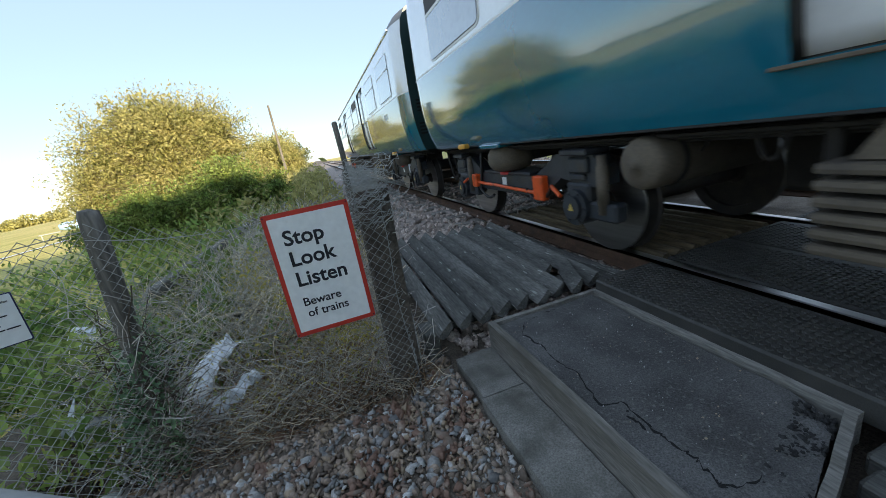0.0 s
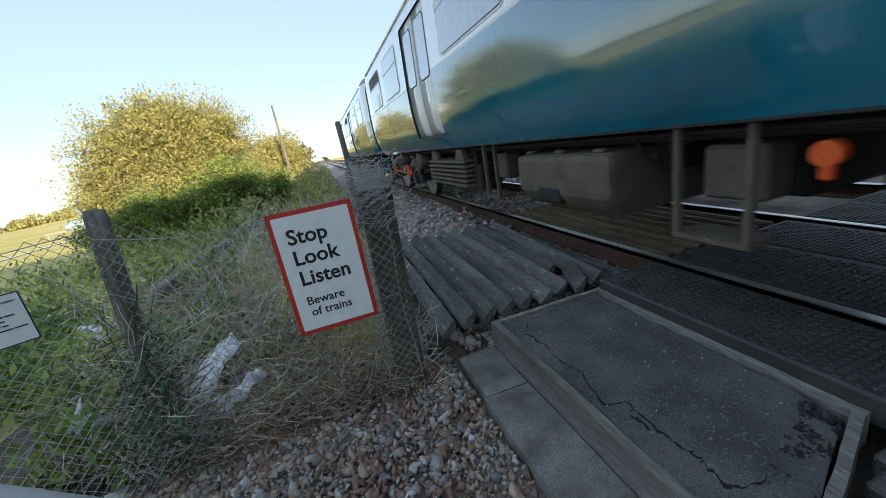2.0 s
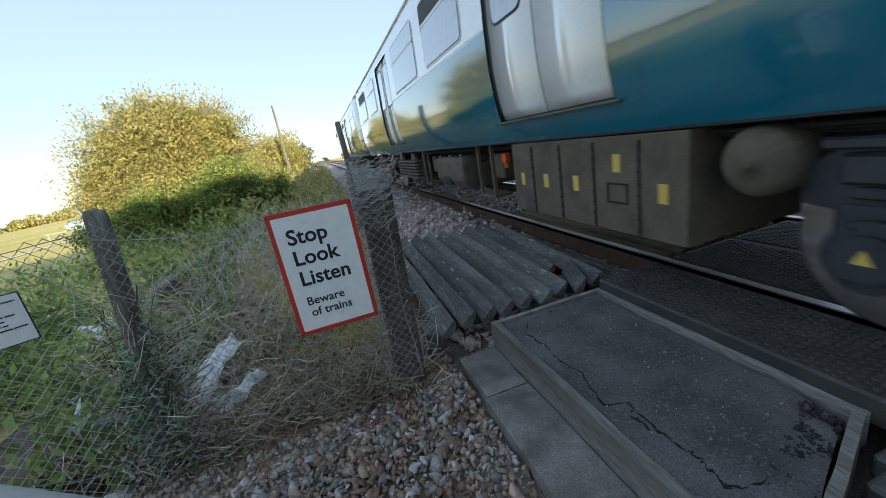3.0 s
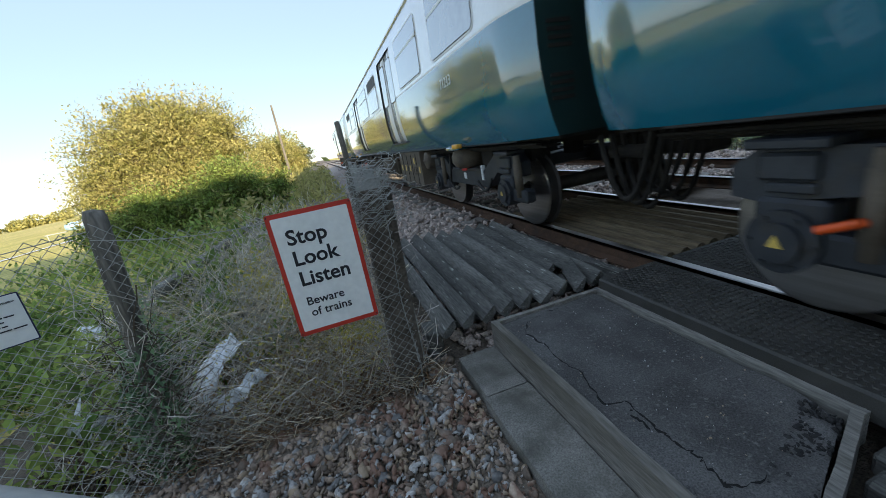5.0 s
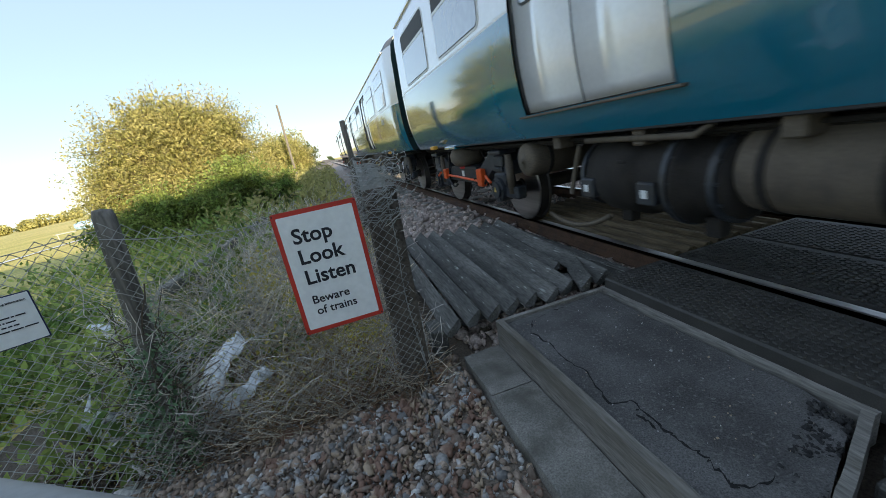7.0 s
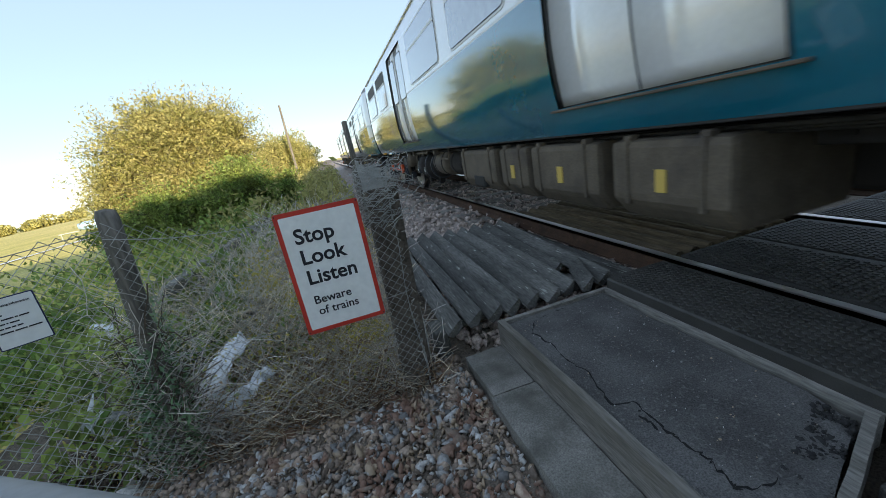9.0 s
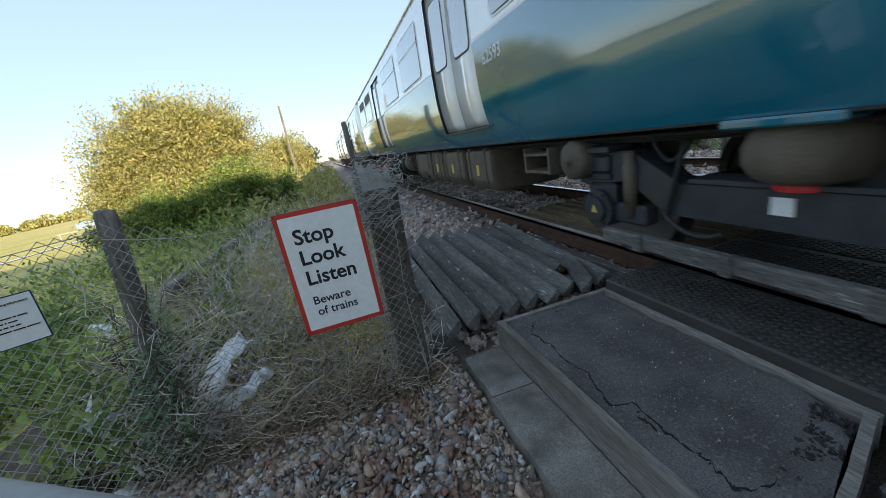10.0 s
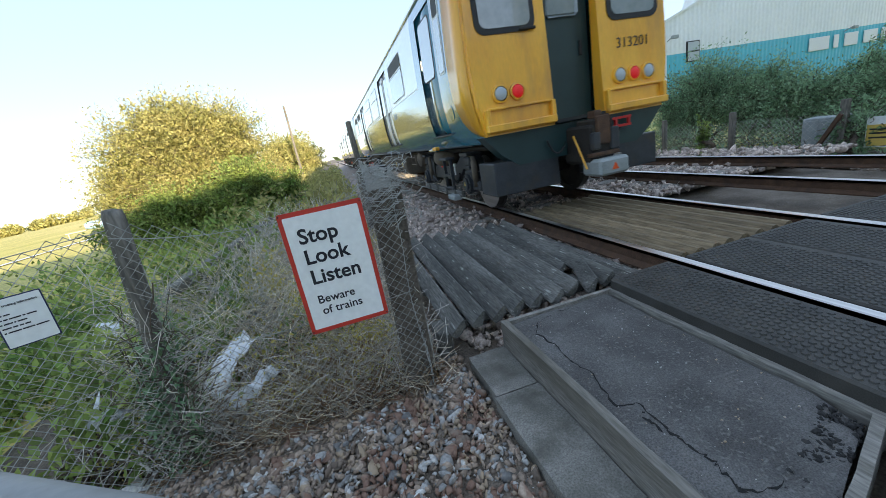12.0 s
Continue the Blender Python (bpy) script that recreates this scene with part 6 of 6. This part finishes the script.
def glider_trailer():
    """Long closed trailer standing on the airfield."""
    x, y = -21.6, 34.9
    t = thing("trailer", pose(x, y, float(ground_z(x, y)), 0, 0, 20), "long pale blue closed trailer on the airfield grass", "trailer")
    bm = bmesh.new()
    ring = []
    for u, k in ((0, 0.55), (0.3, 0.85), (1.0, 1.0), (4.6, 0.95), (6.0, 0.6), (6.4, 0.35)):
        ring.append([bm.verts.new((u, 0.45 * k * math.cos(a), 0.72 + 0.36 * k * math.sin(a))) for a in [math.pi * j / 6 for j in range(12)]])
    for a, b in zip(ring, ring[1:]):
        for j in range(12):
            bm.faces.new((a[j], a[(j + 1) % 12], b[(j + 1) % 12], b[j]))
    bm.faces.new(ring[0])
    bm.faces.new(ring[-1])
    bmesh.ops.recalc_face_normals(bm, faces=bm.faces)
    part("body", bm, M["paleblue"], t, "pale blue rounded body", True)
    for sy in (-0.42, 0.42):
        bm = bmesh.new()
        cyl(bm, (2.9, sy - 0.06, 0.28), (2.9, sy + 0.06, 0.28), 0.28, 18)
        part("wheel", bm, M["rubber"], t)
    bm = bmesh.new()
    box(bm, (-0.6, 0, 0.42), (1.3, 0.07, 0.07), 0.01)
    box(bm, (-1.1, 0, 0.21), (0.06, 0.06, 0.42))
    part("drawbar", bm, M["cabinet"], t)


glider_trailer()


def warehouse():
    """Large clad shed seen at its gable: pale upper band, teal lower band, ribbed all over."""
    A, L, RISE = Vector((22.1, 23.2, 0)), 34.0, 0.35
    w = thing("warehouse", pose(A.x, A.y, -0.6), "large warehouse with ribbed grey and teal cladding", "building")
    EAVE, SPLIT = 6.87, 4.7

    def top(x):
        return EAVE + RISE * min(x, L - x)

    def ribbed(name, material, lo, hi):
        V, F = [], []
        n = int(L / 0.10)
        for i in range(n + 1):
            x = L * i / n
            yy = -(0.03 if (i // 2) % 2 else 0.0)
            V += [(x, yy, lo), (x, yy, hi if hi else top(x))]
        for i in range(n):
            F.append((2 * i, 2 * i + 2, 2 * i + 3, 2 * i + 1))
        obj(name, mesh_of(name, V, F, material), w)
    ribbed("upper_cladding", M["cladgrey"], SPLIT, None)
    ribbed("lower_cladding", M["cladteal"], 0.9, SPLIT)
    bm = bmesh.new()
    foot = [(0.0, 0.0), (L, 0.0), (L, EAVE), (L / 2, EAVE + RISE * L / 2), (0.0, EAVE)]
    f, g = [bm.verts.new((x, 0.03, z)) for x, z in foot], [bm.verts.new((max(x, 14.0), 13.0, z)) for x, z in foot]
    bm.faces.new(f)
    bm.faces.new(g[::-1])
    for i in range(5):
        bm.faces.new((f[i], f[(i + 1) % 5], g[(i + 1) % 5], g[i]))
    bmesh.ops.recalc_face_normals(bm, faces=bm.faces)
    part("walls", bm, M["cladgrey"], w)
    bm = bmesh.new()
    box(bm, (L / 2, -0.02, 0.45), (L, 0.12, 0.9))
    part("plinth", bm, M["concrete"], w)
    bm = bmesh.new()
    ang = math.atan(RISE)
    for sx, x in ((1, L / 4), (-1, 3 * L / 4)):
        box(bm, (0, 0, 0), (L / 2 / math.cos(ang), 0.16, 0.16), 0.01, Matrix.Translation((x, -0.05, top(x) + 0.02)) @ Matrix.Rotation(-sx * ang, 4, "Y"))
    box(bm, (0.0, -0.04, EAVE / 2), (0.16, 0.16, EAVE))
    part("trim", bm, M["cladgrey"], w)
    bm = bmesh.new()
    box(bm, (2.55, -0.06, 4.72), (1.2, 0.10, 1.40), 0.02)
    win = part("window", bm, M["rubber"], w)
    for z in (4.38, 5.06):
        bm = bmesh.new()
        box(bm, (2.55, -0.115, z), (1.04, 0.03, 0.58))
        part("pane", bm, M["lampglass"], win)
    # raised sign as plain bars
    for x, wd in ((15.6, 2.3), (17.6, 0.55), (19.4, 1.6), (21.8, 1.7), (24.2, 2.0)):
        bm = bmesh.new()
        box(bm, (x, -0.1, 3.85), (wd, 0.08, 1.0), 0.03)
        part("sign_shape", bm, M["label_white"], w, "white raised sign shape")
    for x, z in ((0.25, 5.6), (18.6, 4.5)):
        bm = bmesh.new()
        cyl(bm, (x, -0.02, z), (x - 0.1, -0.7, z + 0.25), 0.035, 8)
        box(bm, (x - 0.1, -0.75, z + 0.12), (0.5, 0.25, 0.22), 0.04)
        part("floodlight", bm, M["cabinet"], w)


warehouse()


def add_shade_blocks():
    """Plain unseen blocks added behind the crossing to shade path, line and warehouse."""
    bm = bmesh.new()
    box(bm, (12.0, -20.0, SHADE_BLOCK_H / 2 - 0.5), (56.0, 12.0, SHADE_BLOCK_H))
    box(bm, (49.0, -21.0, 10.5), (63.0, 12.0, 23.0))
    tagged(part("wall_works", bm, M["cladgrey"]), "plain grey unseen blocks added to shade path, line and warehouse", "building", kind="structure")


add_shade_blocks()


def far_fence():
    X0 = 7.2
    f = thing("far_fence", pose(X0, 0, -0.74), "rusty chain-link fence with timber posts beyond tracks", "fence")
    V, F = chain_link("mesh", (0, -2.0, 0), (0, 14.0, 0), 0.0, 1.15, 0.11, "", 0.004, 7, wob=0.03)
    obj("mesh", mesh_of("mesh", V, F, M["wire"]), f)
    for y in (4.75, 6.9, 8.9, 11.0):
        bm = bmesh.new()
        box(bm, (0.02, y, 0.65), (0.11, 0.12, 1.35), 0.012)
        part("post", bm, M["post"], f)
    bm = bmesh.new()
    box(bm, (0, 0, 0), (0.06, 0.07, 1.3), 0.006, Matrix.Translation((-0.18, 5.0, 0.5)) @ Matrix.Rotation(radians(28), 4, "X"))
    part("brace", bm, M["rust"], f)
    c = thing("equipment_cabinet", pose(X0 + 0.35, 5.2, -0.74), "pale grey steel lineside cabinet behind the fence", "cabinet")
    bm = bmesh.new()
    box(bm, (0, 0, 0.5), (0.4, 0.62, 1.0), 0.015)
    part("body", bm, M["cabinet"], c)
    bm = bmesh.new()
    box(bm, (-0.21, 0.155, 0.52), (0.02, 0.28, 0.86), 0.006)
    box(bm, (-0.21, -0.155, 0.52), (0.02, 0.28, 0.86), 0.006)
    part("door", bm, M["cabinet"], c)
    s = thing("notice_board", pose(X0 - 0.05, 4.15, -0.05), "white and yellow notice fixed to the fence", "sign")
    bm = bmesh.new()
    box(bm, (0, 0, 0), (0.01, 0.45, 0.55), 0.002)
    part("board", bm, M["label_white"], s)
    bm = bmesh.new()
    box(bm, (-0.008, 0, -0.06), (0.006, 0.42, 0.38))
    part("panel", bm, M["label_yellow"], s)
    bm = bmesh.new()
    for z in (0.05, -0.02, -0.1):
        box(bm, (-0.012, 0, z), (0.004, 0.34, 0.03))
    part("text_bar", bm, M["ink"], s)


far_fence()
shrub("hedge_shrub", (10.5, 10.2, -0.75), [((0, 0, 1.7), (1.3, 1.6, 1.5)), ((0.3, -1.4, 1.4), (1.2, 1.2, 1.3)), ((0, 1.2, 1.3), (1.2, 1.2, 1.2))], 60000, 0.038, M["ivy"], "dense grey-green shrub behind the far fence", "bush", 51)
shrub("hedge_shrub", (10.8, 7.6, -0.75), [((0, 0, 1.1), (1.3, 1.7, 1.0)), ((0, -1.8, 1.1), (1.2, 1.2, 1.0))], 48000, 0.038, M["ivy"], "dense grey-green shrub behind the far fence", "bush", 52)
shrub("hedge_shrub", (10.6, 5.4, -0.75), [((0, 0, 1.1), (1.2, 1.6, 1.0)), ((0.2, 0.8, 1.6), (0.5, 0.4, 1.0)), ((0, -1.6, 1.2), (1.2, 1.2, 1.1))], 48000, 0.038, M["ivy"], "dense shrub with pale new growth behind the fence", "bush", 53)
weeds("undergrowth", 9000, (7.35, 9.6), (2.5, 13.5), 1.5, 0.045, M["ivy"], "dense green undergrowth behind the far fence", "undergrowth", 61)
tangle("dead_twigs", 900, (7.25, 8.4), (3.0, 12.5), (0.0, 1.0), RNG, 0.6, 0.005, M["bark"], "bare brown stems tangled behind the far fence", "brambles", flat=1.2)
shrub("creeper", (7.1, 9.7, -0.75), [((0, 0, 0.6), (0.25, 0.6, 0.6))], 1800, 0.04, M["green"], "green creeper climbing the far fence", "creeper", 54)
shrub("creeper", (7.1, 7.6, -0.75), [((0, 0, 0.7), (0.15, 0.2, 0.75))], 900, 0.035, M["green"], "green creeper climbing a fence post", "creeper", 55)
shrub("creeper", (7.2, 4.5, -0.75), [((0, 0, 0.7), (0.25, 0.6, 0.7))], 2200, 0.035, M["ivy"], "dark creeper hanging over the far fence", "creeper", 56)


def motions():
    rows = [(t, REAR_AT_END - SPEED * (12.0 - t)) for t in (0.0, 3.0, 6.0, 9.0, 12.0)]
    for car, s0 in ((CAR3, 0.0), (CAR2, 18.62), (CAR1, 37.1)):
        walk(car, [(t, pose(CENTRE, y + s0, 0)) for t, y in rows])
        for ob in car.children_recursive:
            if ob.name.startswith("wheelset"):
                base = ob.matrix_basis.translation.copy()
                walk(ob, [(k * 0.2, Matrix.Translation(base) @ Matrix.Rotation(-SPEED * k * 0.2 / 0.42, 4, "X")) for k in range(61)])


motions()
